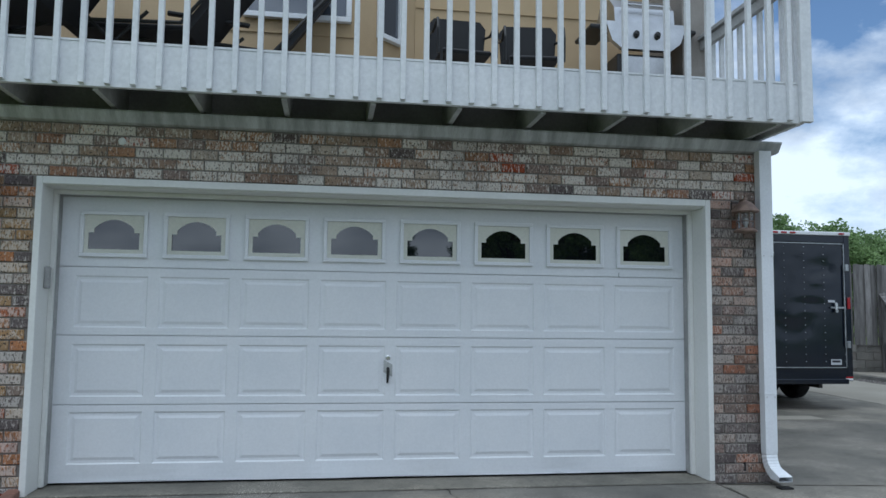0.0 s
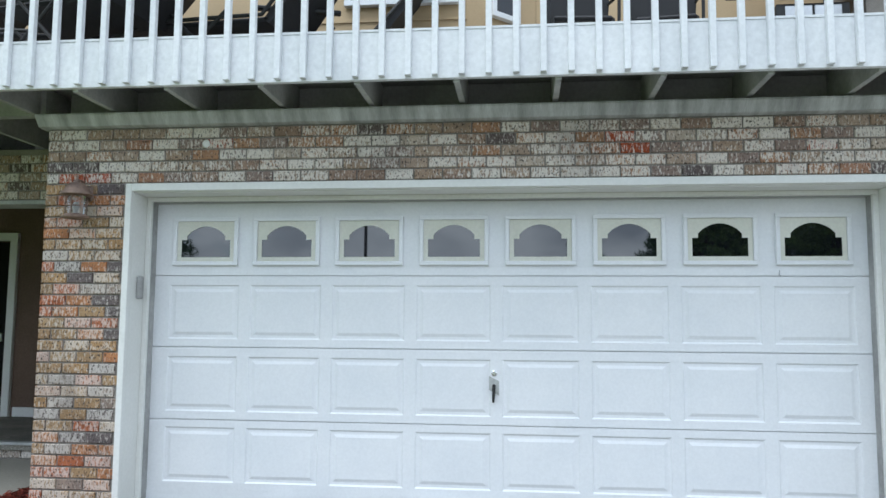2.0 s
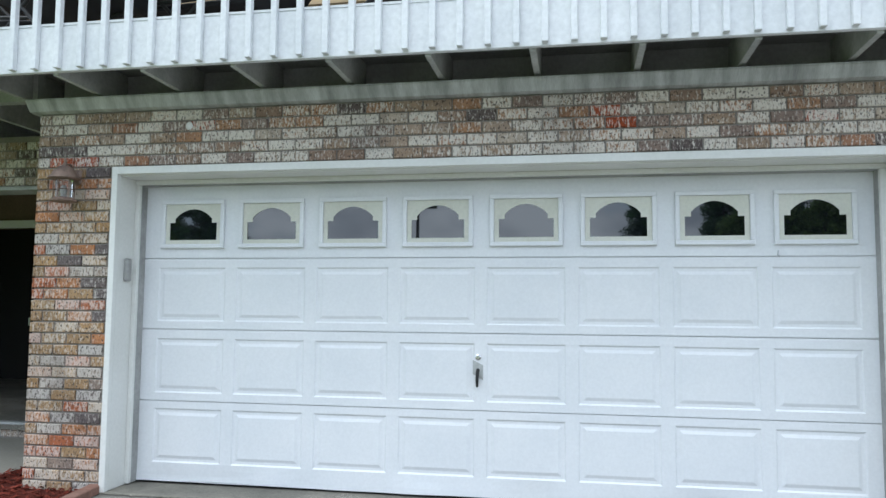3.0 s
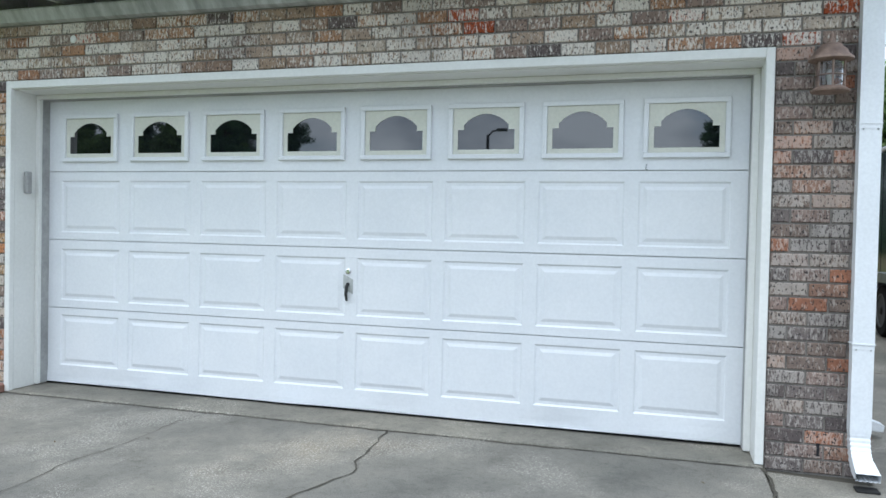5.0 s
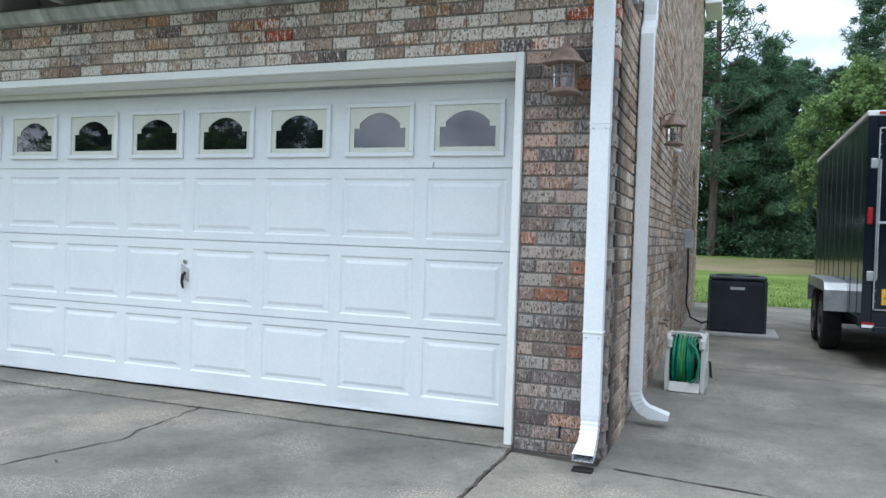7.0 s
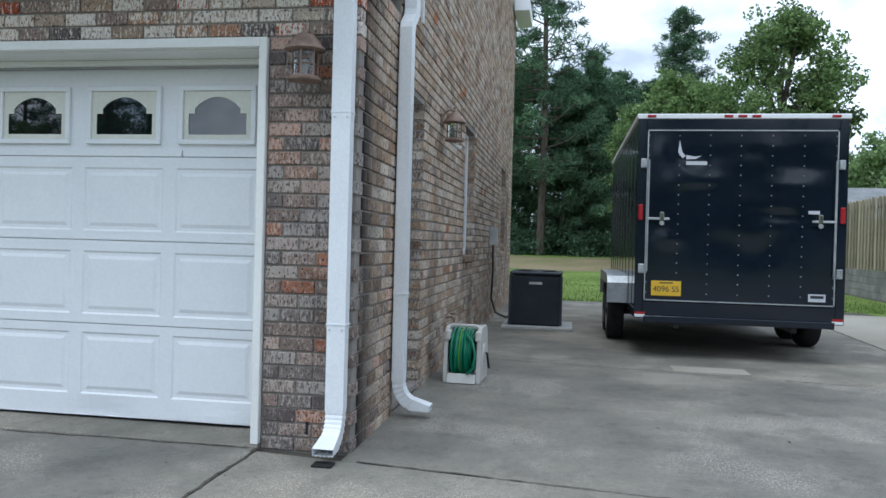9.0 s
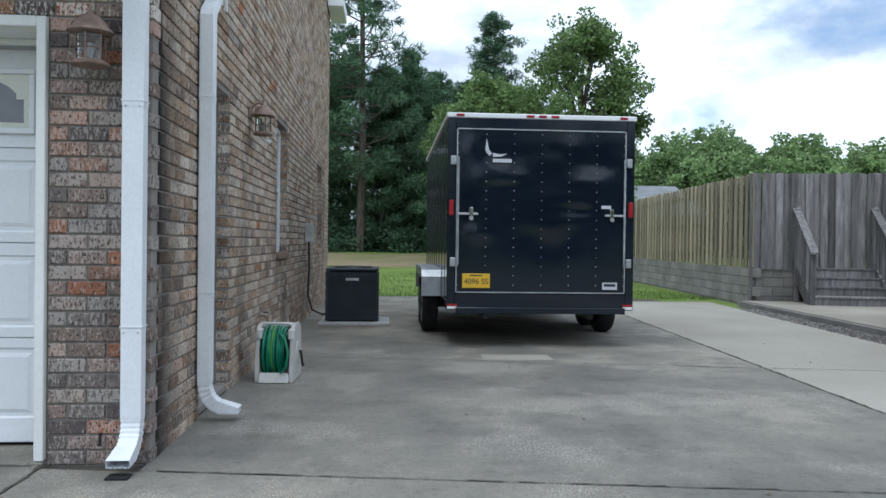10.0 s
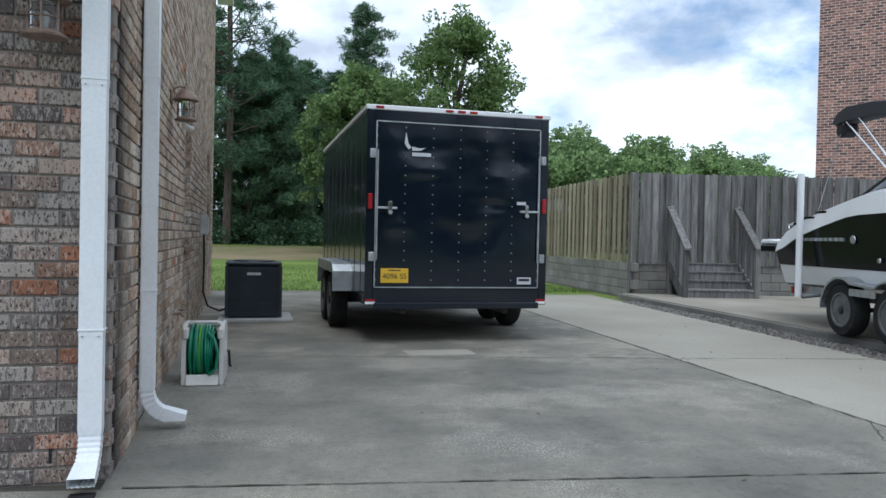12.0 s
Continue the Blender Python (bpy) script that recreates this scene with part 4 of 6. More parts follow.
# ---- air conditioner ----
ac = thing("air_conditioner", "charcoal outdoor air conditioning unit on a pale slab", "air conditioner", pose(6.26, 6.9, 0))
part("slab", boxes((-0.46, -0.47, 0.0, 0.52, 0.42, 0.045), bev=0.008), surface("pale_pad", (0.40, 0.40, 0.39), (0.52, 0.52, 0.51), 3, 50, 0.85, bump=0.15), ac, "pale concrete pad")
part("body", boxes((-0.34, -0.33, 0.05, 0.34, 0.33, 0.75), bev=0.02), ACMETAL, ac)
for k in range(26):
    part("louvre", boxes((-0.345, -0.347, 0.085 + 0.024 * k, 0.345, -0.331, 0.097 + 0.024 * k)), ACMETAL, ac)
part("top", boxes((-0.365, -0.355, 0.751, 0.365, 0.355, 0.795), bev=0.015), ACMETAL, ac)
part("fan_grille", lathe(bmesh.new(), [(0.28, 0.796), (0.27, 0.81), (0.05, 0.815)], 24), BLACKMETAL, ac)
for sx in (-0.35, 0.35):
    part("corner_post", boxes((sx - 0.02, -0.353, 0.06, sx + 0.02, -0.31, 0.75), bev=0.006), ACMETAL, ac)
part("badge", boxes((-0.09, -0.354, 0.62, 0.09, -0.346, 0.655)), STEEL, ac, "silver maker's plate")

# ---- hose reel ----
hr = thing("hose_reel", "stone-grey plastic hose reel with a wound green hose", "hose reel", pose(5.84, 2.45, 0, 0, 0, -3))
LIME = surface("lime_hose", (0.10, 0.34, 0.02), (0.20, 0.46, 0.04), 14, 60, 0.35, bump=0.05, fleck=0.1)
for sx in (-0.14, 0.14):
    bm = bmesh.new()
    prism(bm, [(-0.225, 0.0), (0.20, 0.0), (0.215, 0.10), (0.185, 0.36), (0.15, 0.445), (0.10, 0.47), (-0.10, 0.47), (-0.15, 0.455), (-0.185, 0.40), (-0.215, 0.10)], sx - 0.016, sx + 0.016, "x")
    bmesh.ops.bevel(bm, geom=bm.edges[:], offset=0.007, segments=2, affect="EDGES")
    side_panel = part("side_panel", bm, PLASTIC, hr)
    part("hub", lathe(bmesh.new(), [(0.085, sx * 1.115), (0.080, sx * 1.16), (0.03, sx * 1.19)], 20, (0, 0, 0.235), "x"), PLASTIC, side_panel, "", True)
    part("shoulder", boxes((sx * 0.92 - 0.022, -0.205, 0.35, sx * 0.92 + 0.022, -0.10, 0.44), bev=0.012), PLASTIC, side_panel)
part("top_bar", boxes((-0.123, 0.03, 0.425, 0.123, 0.12, 0.462), bev=0.01), PLASTIC, hr)
part("handle", tubes(([(-0.125, -0.09, 0.452), (-0.10, -0.10, 0.475), (0.10, -0.10, 0.475), (0.125, -0.09, 0.452)], 0.013)), PLASTIC, hr, "", True)
bm = bmesh.new()
prism(bm, [(-0.255, 0.005), (-0.20, 0.005), (-0.185, 0.075), (-0.20, 0.082)], -0.122, 0.122, "x")
bmesh.ops.bevel(bm, geom=bm.edges[:], offset=0.005, segments=1, affect="EDGES")
part("front_apron", bm, PLASTIC, hr)
part("base", boxes((-0.122, -0.19, 0.008, 0.122, 0.16, 0.04), bev=0.008), PLASTIC, hr)
part("drum", lathe(bmesh.new(), [(0.09, -0.122), (0.09, 0.122)], 20, (0, 0, 0.235), "x"), BLACK, hr)
part("drum_flange", lathe(bmesh.new(), [(0.185, 0.110), (0.185, 0.118)], 28, (0, 0, 0.235), "x"), BLACK, hr, "dark drum flange")
for layer, (r0, n_turn) in enumerate(((0.150, 9), (0.176, 8), (0.200, 7))):
    for k in range(n_turn):
        bm = bmesh.new()
        r, x = r0 + random.uniform(-0.009, 0.011), -0.104 + 0.0215 * (k + 0.4 * layer)
        sway, ph = random.uniform(0.003, 0.011), random.uniform(0, 6.28)
        tube(bm, [(x + sway * math.sin(a + ph), r * math.cos(a), 0.235 + r * math.sin(a)) for a in np.linspace(0, 2 * math.pi, 29)], 0.0118, 8, False)
        part("hose_turn", bm, LIME if layer == 2 and k == 3 else HOSE, hr, "", True)
part("hose_end", tubes(([(0.03, -0.16, 0.40), (0.085, -0.21, 0.36), (0.118, -0.245, 0.25), (0.10, -0.235, 0.13), (0.05, -0.215, 0.085)], 0.0118)), HOSE, hr, "loose end of the green hose", True)
part("crank", tubes(([(0.165, 0, 0.235), (0.182, 0, 0.235), (0.186, 0.08, 0.10), (0.20, 0.08, 0.10)], 0.011)), BLACKMETAL, hr, "black crank handle")

# ---- deck furniture ----


def bar_chair(m):
    t = thing("deck_chair", "black mesh tall chair with curved metal arms on the deck", "chair", m, "chairs on the deck")
    part("seat", boxes((-0.25, -0.24, 0.62, 0.25, 0.22, 0.67), bev=0.02), BLACK, t)
    bm = bmesh.new()
    prism(bm, [(-0.27, 0.66), (0.27, 0.66), (0.30, 1.08), (0.24, 1.16), (-0.24, 1.16), (-0.30, 1.08)], 0.2, 0.24, "y")
    part("backrest", bm, BLACK, t)
    for sx in (-0.29, 0.29):
        part("arm", tubes(([(sx, 0.22, 0.98), (sx, 0.0, 0.92), (sx, -0.22, 0.98), (sx, -0.26, 0.86), (sx, -0.24, 0.6)], 0.014)), BLACKMETAL, t)
        for sy in (-0.22, 0.22):
            part("leg", tubes(([(sx * 0.85, sy, 0.64), (sx, sy * 1.15, 0.0)], 0.014)), BLACKMETAL, t)
    part("foot_ring", tubes(([(-0.27, -0.23, 0.28), (0.27, -0.23, 0.28)], 0.011)), BLACKMETAL, t)
    return t


ch = bar_chair(pose(3.02, 0.75, 3.096, 0, 0, 4) @ Matrix.Diagonal((0.92, 0.92, 0.84, 1)))
copy_thing(ch, pose(3.68, 0.8, 3.096, 0, 0, -6))


def lounger(m):
    t = thing("sun_lounger", "black mesh reclining lounge chair on the deck", "lounger", m, "loungers on the deck")
    part("seat", boxes((-0.3, -0.35, 0.38, 0.3, 0.6, 0.42), bev=0.015), BLACK, t)
    bm = bmesh.new()
    prism(bm, [(0.55, 0.40), (0.60, 0.36), (1.15, 1.12), (1.10, 1.15)], -0.3, 0.3, "x")
    part("backrest", bm, BLACK, t)
    part("headrest", boxes((-0.24, 0.98, 0.98, 0.24, 1.06, 1.10), bev=0.02), BLACK, t)
    for sx in (-0.33, 0.33):
        part("frame", tubes(([(sx, 1.12, 1.13), (sx, 0.55, 0.42), (sx, -0.35, 0.42), (sx, -0.95, 0.2)], 0.016)), BLACKMETAL, t)
        part("leg", tubes(([(sx, -0.2, 0.5), (sx, 0.3, 0.0)], 0.014)), BLACKMETAL, t)
        part("leg", tubes(([(sx, 0.3, 0.5), (sx, -0.2, 0.0)], 0.014)), BLACKMETAL, t)
        part("armrest", boxes((sx - 0.03, -0.3, 0.60, sx + 0.03, 0.35, 0.63), bev=0.008), BLACKMETAL, t)
    return t


lo = lounger(pose(-1.2, 0.45, 3.096, 0, 0, -80))
copy_thing(lo, pose(0.2, 0.35, 3.096, 0, 0, -95))
copy_thing(lo, pose(-2.6, 0.5, 3.096, 0, 0, -85))
copy_thing(lo, pose(-0.7, -0.1, 3.096, 0, 0, -100))
copy_thing(lo, pose(0.75, 0.7, 3.096, 0, 0, -75))

gr = thing("gas_grill", "stainless steel and black gas grill on the deck", "grill", pose(4.84, 1.15, 3.096) @ Matrix.Diagonal((0.82, 1, 1.1, 1)))
part("cart", boxes((-0.34, -0.25, 0.05, 0.34, 0.25, 0.68), bev=0.01), BLACKMETAL, gr)
part("door", boxes((-0.26, -0.265, 0.10, -0.01, -0.252, 0.66), bev=0.006), STEEL, gr)
part("door", boxes((0.01, -0.265, 0.10, 0.26, -0.252, 0.66), bev=0.006), STEEL, gr)
bm = bmesh.new()
prism(bm, [(-0.50, 0.95), (-0.42, 0.78), (-0.30, 0.71), (0.30, 0.71), (0.42, 0.78), (0.50, 0.95)], -0.30, -0.24, "y")
part("control_panel", bm, STEEL, gr, "curved stainless control panel")
for sx in (-0.13, 0.13):
    part("knob", lathe(bmesh.new(), [(0.035, -0.30), (0.035, -0.315), (0.022, -0.32), (0.02, -0.345)], 14, (sx, 0, 0.84), "y"), BLACKMETAL, gr)
for sx in (-1, 1):
    part("side_shelf", boxes((sx * 0.52 - 0.14, -0.24, 0.90, sx * 0.52 + 0.14, 0.24, 0.94), bev=0.012), BLACKMETAL, gr)
bm = bmesh.new()
prism(bm, [(-0.26, 0.95), (-0.24, 1.10), (-0.10, 1.22), (0.15, 1.22), (0.25, 1.10), (0.25, 0.95)], -0.37, 0.37, "x")
part("hood", bm, STEEL, gr)
part("handle", tubes(([(-0.28, -0.28, 1.08), (-0.28, -0.32, 1.10), (0.28, -0.32, 1.10), (0.28, -0.28, 1.08)], 0.012)), CHROME, gr)

# ---- wheels ----


def wheel(parent, c, r, w, side=-1, spokes=8):
    """A road wheel on an axle along x; side tells which way its face looks."""
    cx, cy, cz = c
    t = part("wheel", lathe(bmesh.new(), [(r * 0.62, -w / 2), (r * 0.93, -w / 2), (r * 0.985, -w * 0.38), (r, -w * 0.2), (r, w * 0.2), (r * 0.985, w * 0.38), (r * 0.93, w / 2), (r * 0.62, w / 2)], 32, c, "x", False), RUBBER, parent, "", True)
    f = side * w / 2
    rim = part("rim", lathe(bmesh.new(), [(r * 0.66, f * 0.9), (r * 0.65, f * 1.04), (r * 0.58, f * 1.02), (r * 0.54, f * 0.6), (r * 0.4, f * 0.75), (r * 0.2, f * 0.8)], 28, c, "x"), RIMGREY, t, "grey steel rim", True)
    part("hub", lathe(bmesh.new(), [(r * 0.17, f * 0.5), (r * 0.17, f * 0.95), (r * 0.1, f * 1.1)], 14, c, "x"), BLACKMETAL, t)
    for k in range(spokes):
        a = 2 * math.pi * k / spokes
        part("slot", lathe(bmesh.new(), [(r * 0.085, f * 0.6), (r * 0.08, f * 0.79)], 8, (cx, cy + r * 0.42 * math.cos(a), cz + r * 0.42 * math.sin(a)), "x"), BLACK, t)
    return t


# ---- enclosed trailer ----
tr = thing("cargo_trailer", "dark navy enclosed cargo trailer with a dented rear ramp door", "trailer", pose(8.46, 4.35, 0))
HW, TLEN, ZB, ZT = 1.055, 4.65, 0.43, 2.555
part("body", boxes((-HW, 0.03, ZB, HW, TLEN, ZT), bev=0.015), NAVY, tr)
part("rear_frame", boxes((-HW - 0.004, 0.0, ZB - 0.01, -HW + 0.085, 0.029, ZT), (HW - 0.085, 0.0, ZB - 0.01, HW + 0.004, 0.029, ZT),
                         (-HW + 0.085, 0.0, ZT - 0.105, HW - 0.085, 0.029, ZT), (-HW + 0.085, 0.0, ZB - 0.01, HW - 0.085, 0.029, 0.60), bev=0.004), NAVY, tr)
part("roof_cap", boxes((-HW - 0.02, -0.012, ZT + 0.001, HW + 0.02, TLEN + 0.02, ZT + 0.055), bev=0.008), WHITE, tr, "white roof edge")
for sx in (-1, 1):
    part("side_rail", boxes((sx * HW - 0.008, 0.03, ZB, sx * HW + 0.008, TLEN, ZB + 0.09)), NAVY, tr)
    for k in range(9):
        y = 0.35 + 0.5 * k
        part("side_seam", boxes((sx * HW - 0.004, y - 0.012, ZB + 0.1, sx * HW + 0.004, y + 0.012, ZT - 0.05)), NAVY, tr)
bm = bmesh.new()
NX, NZ = 44, 44
X0, X1, Z0, Z1 = -HW + 0.095, HW - 0.095, 0.61, 2.44
dents = [(random.uniform(X0, X1), random.uniform(1.1, 2.3), random.uniform(0.10, 0.30), random.uniform(0.05, 0.15), random.uniform(-0.007, 0.007)) for _ in range(44)]
grid = []
for i in range(NX + 1):
    col = []
    for j in range(NZ + 1):
        x, z = X0 + (X1 - X0) * i / NX, Z0 + (Z1 - Z0) * j / NZ
        edge = min(1, 8 * min(i, NX - i) / NX, 8 * min(j, NZ - j) / NZ)
        d = sum(a * math.exp(-((x - cx) / sx) ** 2 - ((z - cz) / sz) ** 2) for cx, cz, sx, sz, a in dents)
        col.append(bm.verts.new((x, 0.006 + d * edge, z)))
    grid.append(col)
for i in range(NX):
    for j in range(NZ):
        bm.faces.new((grid[i][j], grid[i + 1][j], grid[i + 1][j + 1], grid[i][j + 1]))
ramp_door = part("ramp_door", bm, NAVY, tr, "dented glossy navy ramp door", True)
part("door_edge", boxes((X0, -0.010, Z0, X0 + 0.012, 0.004, Z1), (X1 - 0.012, -0.010, Z0, X1, 0.004, Z1), (X0, -0.010, Z1 - 0.012, X1, 0.004, Z1), (X0, -0.010, Z0, X1, 0.004, Z0 + 0.012)), GALV, ramp_door, "thin bare metal edge")
bm = bmesh.new()
for cx in np.linspace(X0 + 0.02, X1 - 0.02, 7)[0:7]:
    for cz in np.linspace(0.70, 2.38, 17):
        lathe(bm, [(0.007, 0.0), (0.006, -0.006), (0.003, -0.009)], 6, (cx, 0.0, cz + random.uniform(-0.004, 0.004)), "y")
tagged(part("rivets", bm, GALV, ramp_door, "rows of small rivets"), kind="stuff")
for sx in (-1, 1):
    bar = part("cam_bar", tubes(([(sx * (HW - 0.115), -0.02, 0.92), (sx * (HW - 0.115), -0.02, 2.12)], 0.010)), GALV, tr, "galvanised cam bar")
    for z in (0.95, 2.08):
        part("bracket", boxes((sx * (HW - 0.06) - 0.032, -0.022, z - 0.05, sx * (HW - 0.06) + 0.032, -0.002, z + 0.05), bev=0.006), GALV, bar)
        part("bracket_pin", boxes((sx * (HW - 0.075) - 0.012, -0.034, z - 0.03, sx * (HW - 0.075) + 0.012, -0.03, z + 0.03)), STEEL, bar)
    la = part("latch", boxes((min(sx * (HW - 0.10), sx * (HW - 0.34)), -0.03, 1.475, max(sx * (HW - 0.10), sx * (HW - 0.34)), -0.012, 1.50), bev=0.004), GALV, tr, "galvanised latch arm")
    part("hasp", boxes((sx * (HW - 0.26) - 0.022, -0.045, 1.445, sx * (HW - 0.26) + 0.022, -0.012, 1.56), bev=0.006), CHROME, la)
    part("padlock", lathe(bmesh.new(), [(0.024, -0.05), (0.024, -0.03)], 12, (sx * (HW - 0.26), 0, 1.44), "y"), STEEL, la)
    part("tail_lamp", boxes((sx * (HW - 0.04) - 0.025, -0.02, 1.47, sx * (HW - 0.04) + 0.025, -0.001, 1.64), bev=0.008), REDLENS, tr, "red tail lamp")
    part("reflector", boxes((sx * (HW - 0.06) - 0.055, -0.006, ZB + 0.03, sx * (HW - 0.06) + 0.055, -0.001, ZB + 0.055)), REDLENS, tr, "red reflector strip")
    part("reflector", boxes((sx * (HW - 0.06) - 0.055, -0.006, ZB, sx * (HW - 0.06) + 0.055, -0.001, ZB + 0.028)), WHITE, tr, "white reflector strip")
for x in (-HW + 0.13, -0.14, 0.0, 0.14, HW - 0.13):
    part("marker_lamp", boxes((x - 0.045, -0.022, ZT + 0.014, x + 0.045, -0.013, ZT + 0.042), bev=0.006), REDLENS, tr, "small red marker lamp")
pl = part("number_plate", boxes((-0.885, -0.014, 0.665, -0.575, -0.008, 0.825), bev=0.002), PLATE_Y, tr, "yellow plate reading 4096 SS")
writing("plate_text", "4096 SS", 0.085, INK, pl, pose(-0.73, -0.0155, 0.735))
part("plate_bar", boxes((-0.80, -0.0152, 0.797, -0.66, -0.0142, 0.81)), INK, pl)
st = part("sticker", boxes((0.70, -0.012, 0.655, 0.87, -0.008, 0.735)), PALE, tr, "white maker's sticker")
part("sticker_bar", boxes((0.72, -0.0135, 0.69, 0.85, -0.0125, 0.72)), INK, st)
st2 = part("warning_sticker", boxes((0.68, -0.012, 1.565, 0.79, -0.008, 1.60)), PALE, tr)
# maker's mark as plain shapes: two wings and a short bar
bm = bmesh.new()
prism(bm, [(-0.63, 2.33), (-0.60, 2.20), (-0.565, 2.16), (-0.60, 2.135), (-0.645, 2.20)], -0.0135, -0.0125, "y")
prism(bm, [(-0.56, 2.17), (-0.47, 2.155), (-0.40, 2.165), (-0.46, 2.13), (-0.56, 2.125)], -0.0135, -0.0125, "y")
prism(bm, [(-0.56, 2.065), (-0.345, 2.065), (-0.345, 2.105), (-0.56, 2.105)], -0.0135, -0.0125, "y")
part("maker_mark", bm, PALE, tr, "pale winged mark")
for sx in (-1, 1):
    bm = bmesh.new()
    prism(bm, [(1.02, 0.50), (1.02, 0.74), (1.10, 0.82), (1.25, 0.845), (2.75, 0.845), (2.90, 0.82), (2.98, 0.74), (2.98, 0.50), (2.94, 0.50), (2.90, 0.72), (1.10, 0.72), (1.06, 0.50)],
          min(sx * HW, sx * (HW + 0.235)), max(sx * HW, sx * (HW + 0.235)), "x")
    part("fender", bm, GALV, tr, "smooth silver fender")
    part("fender_flap", boxes((min(sx * HW, sx * (HW + 0.22)), 1.022, 0.505, max(sx * HW, sx * (HW + 0.22)), 1.03, 0.73)), GALV, tr)
    for y in (1.62, 2.42):
        wheel(tr, (sx * (HW + 0.105), y, 0.345), 0.345, 0.20, sx)
part("axle", tubes(([(-HW, 1.62, 0.345), (HW, 1.62, 0.345)], 0.035)), BLACKMETAL, tr)
part("axle", tubes(([(-HW, 2.42, 0.345), (HW, 2.42, 0.345)], 0.035)), BLACKMETAL, tr)
for sx in (-0.6, 0.6):
    part("chassis_rail", boxes((sx - 0.03, 0.1, ZB - 0.12, sx + 0.03, TLEN, ZB - 0.01)), BLACKMETAL, tr)
part("tongue", boxes((-0.05, TLEN, ZB - 0.1, 0.05, TLEN + 1.2, ZB), bev=0.004), BLACKMETAL, tr)
part("bumper", boxes((-HW + 0.1, -0.05, ZB - 0.05, HW - 0.1, -0.001, ZB + 0.02), bev=0.006), NAVY, tr)

# ---- boat pad, gravel strip, fence ----
FC = Vector((13.9, 10.4, 0))
FU, FN = Vector((0.978, -0.207, 0)), Vector((-0.207, -0.978, 0))


def kerb_x(y):
    return 12.95 + 0.07 * y


ys = [-16, 2, 6, 10.3]
bm = bmesh.new()
prism(bm, [(kerb_x(y), y) for y in ys] + [(FC.x + FU.x * 16, FC.y + FU.y * 16 - 0.02), (40, -16)], -0.1, 0.10, "z")
structure("boat_pad", bm, surface("old_concrete", (0.24, 0.22, 0.18), (0.36, 0.33, 0.28), 0.8, 40, 0.9, bump=0.35, spec=0.2), "raised tan concrete pad under the boat", "pavement")
bm = bmesh.new()
prism(bm, [(kerb_x(y) - 0.10, y) for y in ys] + [(kerb_x(y) - 0.003, y) for y in ys[::-1]], -0.1, 0.085, "z")
structure("kerb", bm, BLOCK, "worn concrete kerb along the boat pad", "kerb")
bm = bmesh.new()
prism(bm, [(gravel_edge(y) + 0.01, y) for y in (-16, 2, 6, 9.3)] + [(kerb_x(y) - 0.105, y) for y in (9.6, 6, 2, -16)], -0.08, -0.012, "z")
structure("gravel_bed", bm, GRAVEL, "strip of loose grey gravel beside the driveway", "gravel")
bm = bmesh.new()
for i in range(7000):
    y = random.uniform(-2, 9.4)
    x = random.uniform(gravel_edge(y) - 0.04, kerb_x(y) - 0.10)
    r = random.uniform(0.008, 0.028)
    o = [Vector((random.uniform(0.6, 1) * r * sx, random.uniform(0.6, 1) * r * sy, 0)) for sx, sy in ((-1, -1), (1, -1), (1, 1), (-1, 1))]
    b = Vector((x, y, -0.014))
    lo_ = [bm.verts.new(b + v) for v in o]
    hi_ = [bm.verts.new(b + v * 0.55 + Vector((0, 0, r * random.uniform(0.8, 1.4)))) for v in o]
    bm.faces.new(hi_)
    for k in range(4):
        bm.faces.new((lo_[k], lo_[(k + 1) % 4], hi_[(k + 1) % 4], hi_[k]))
tagged(part("gravel", bm, GRAVEL), "loose grey gravel and leaf litter", "gravel", "", "stuff")

FT, BT = 2.61, 0.73
# tan paints the sunlit run, grey the run that faces away from the sun
fence_a = thing("fence", "weathered board fence on a low block wall, coloured a sunlit tan", "fence", None, "timber fences")
fence_b = thing("fence", "weathered board fence with overlapping boards behind the boat, coloured a shaded grey", "fence", None, "timber fences")
block_wall = thing("block_wall", "low wall of grey concrete blocks under the fence", "wall", None, "", "structure")


def board(h):
    bm = bmesh.new()
    prism(bm, [(-0.07, 0), (0.07, 0), (0.07, h - 0.03), (0.045, h), (-0.045, h), (-0.07, h - 0.03)], -0.009, 0.009, "y")
    return bm


meA, meB = mesh_of("board", board(FT - BT - 0.02), WOOD_TAN_LIT), mesh_of("board", board(FT - BT + 0.01), WOOD)
s = 0.0
k = 0
while s < 17:
    o = new("board", meA)
    o.parent = fence_a
    p = FC + Vector((0.075, 1, 0)).normalized() * s
    o.matrix_basis = pose(p.x + 0.05 * (k % 2), p.y, BT + 0.01 + random.uniform(-0.012, 0.012), 0, random.uniform(-0.5, 0.5), 90 - 4.3) @ Matrix.Diagonal((0.92 + 0.55 * (k % 2), 1, 1, 1))
    s += 0.142
    k += 1
s = 0.07
k = 0
while s < 15:
    o = new("board", meB)
    o.parent = fence_b
    p = FC + FU * s + FN * (0.012 + 0.055 * (k % 2))
    o.matrix_basis = pose(p.x, p.y, BT - 0.02 + random.uniform(-0.015, 0.012), 0, random.uniform(-0.6, 0.6), math.degrees(math.atan2(FU.y, FU.x))) @ Matrix.Diagonal((1.2 - 0.28 * (k % 2), 1, 1, 1))
    s += 0.138
    k += 1
RB = math.degrees(math.atan2(FU.y, FU.x))
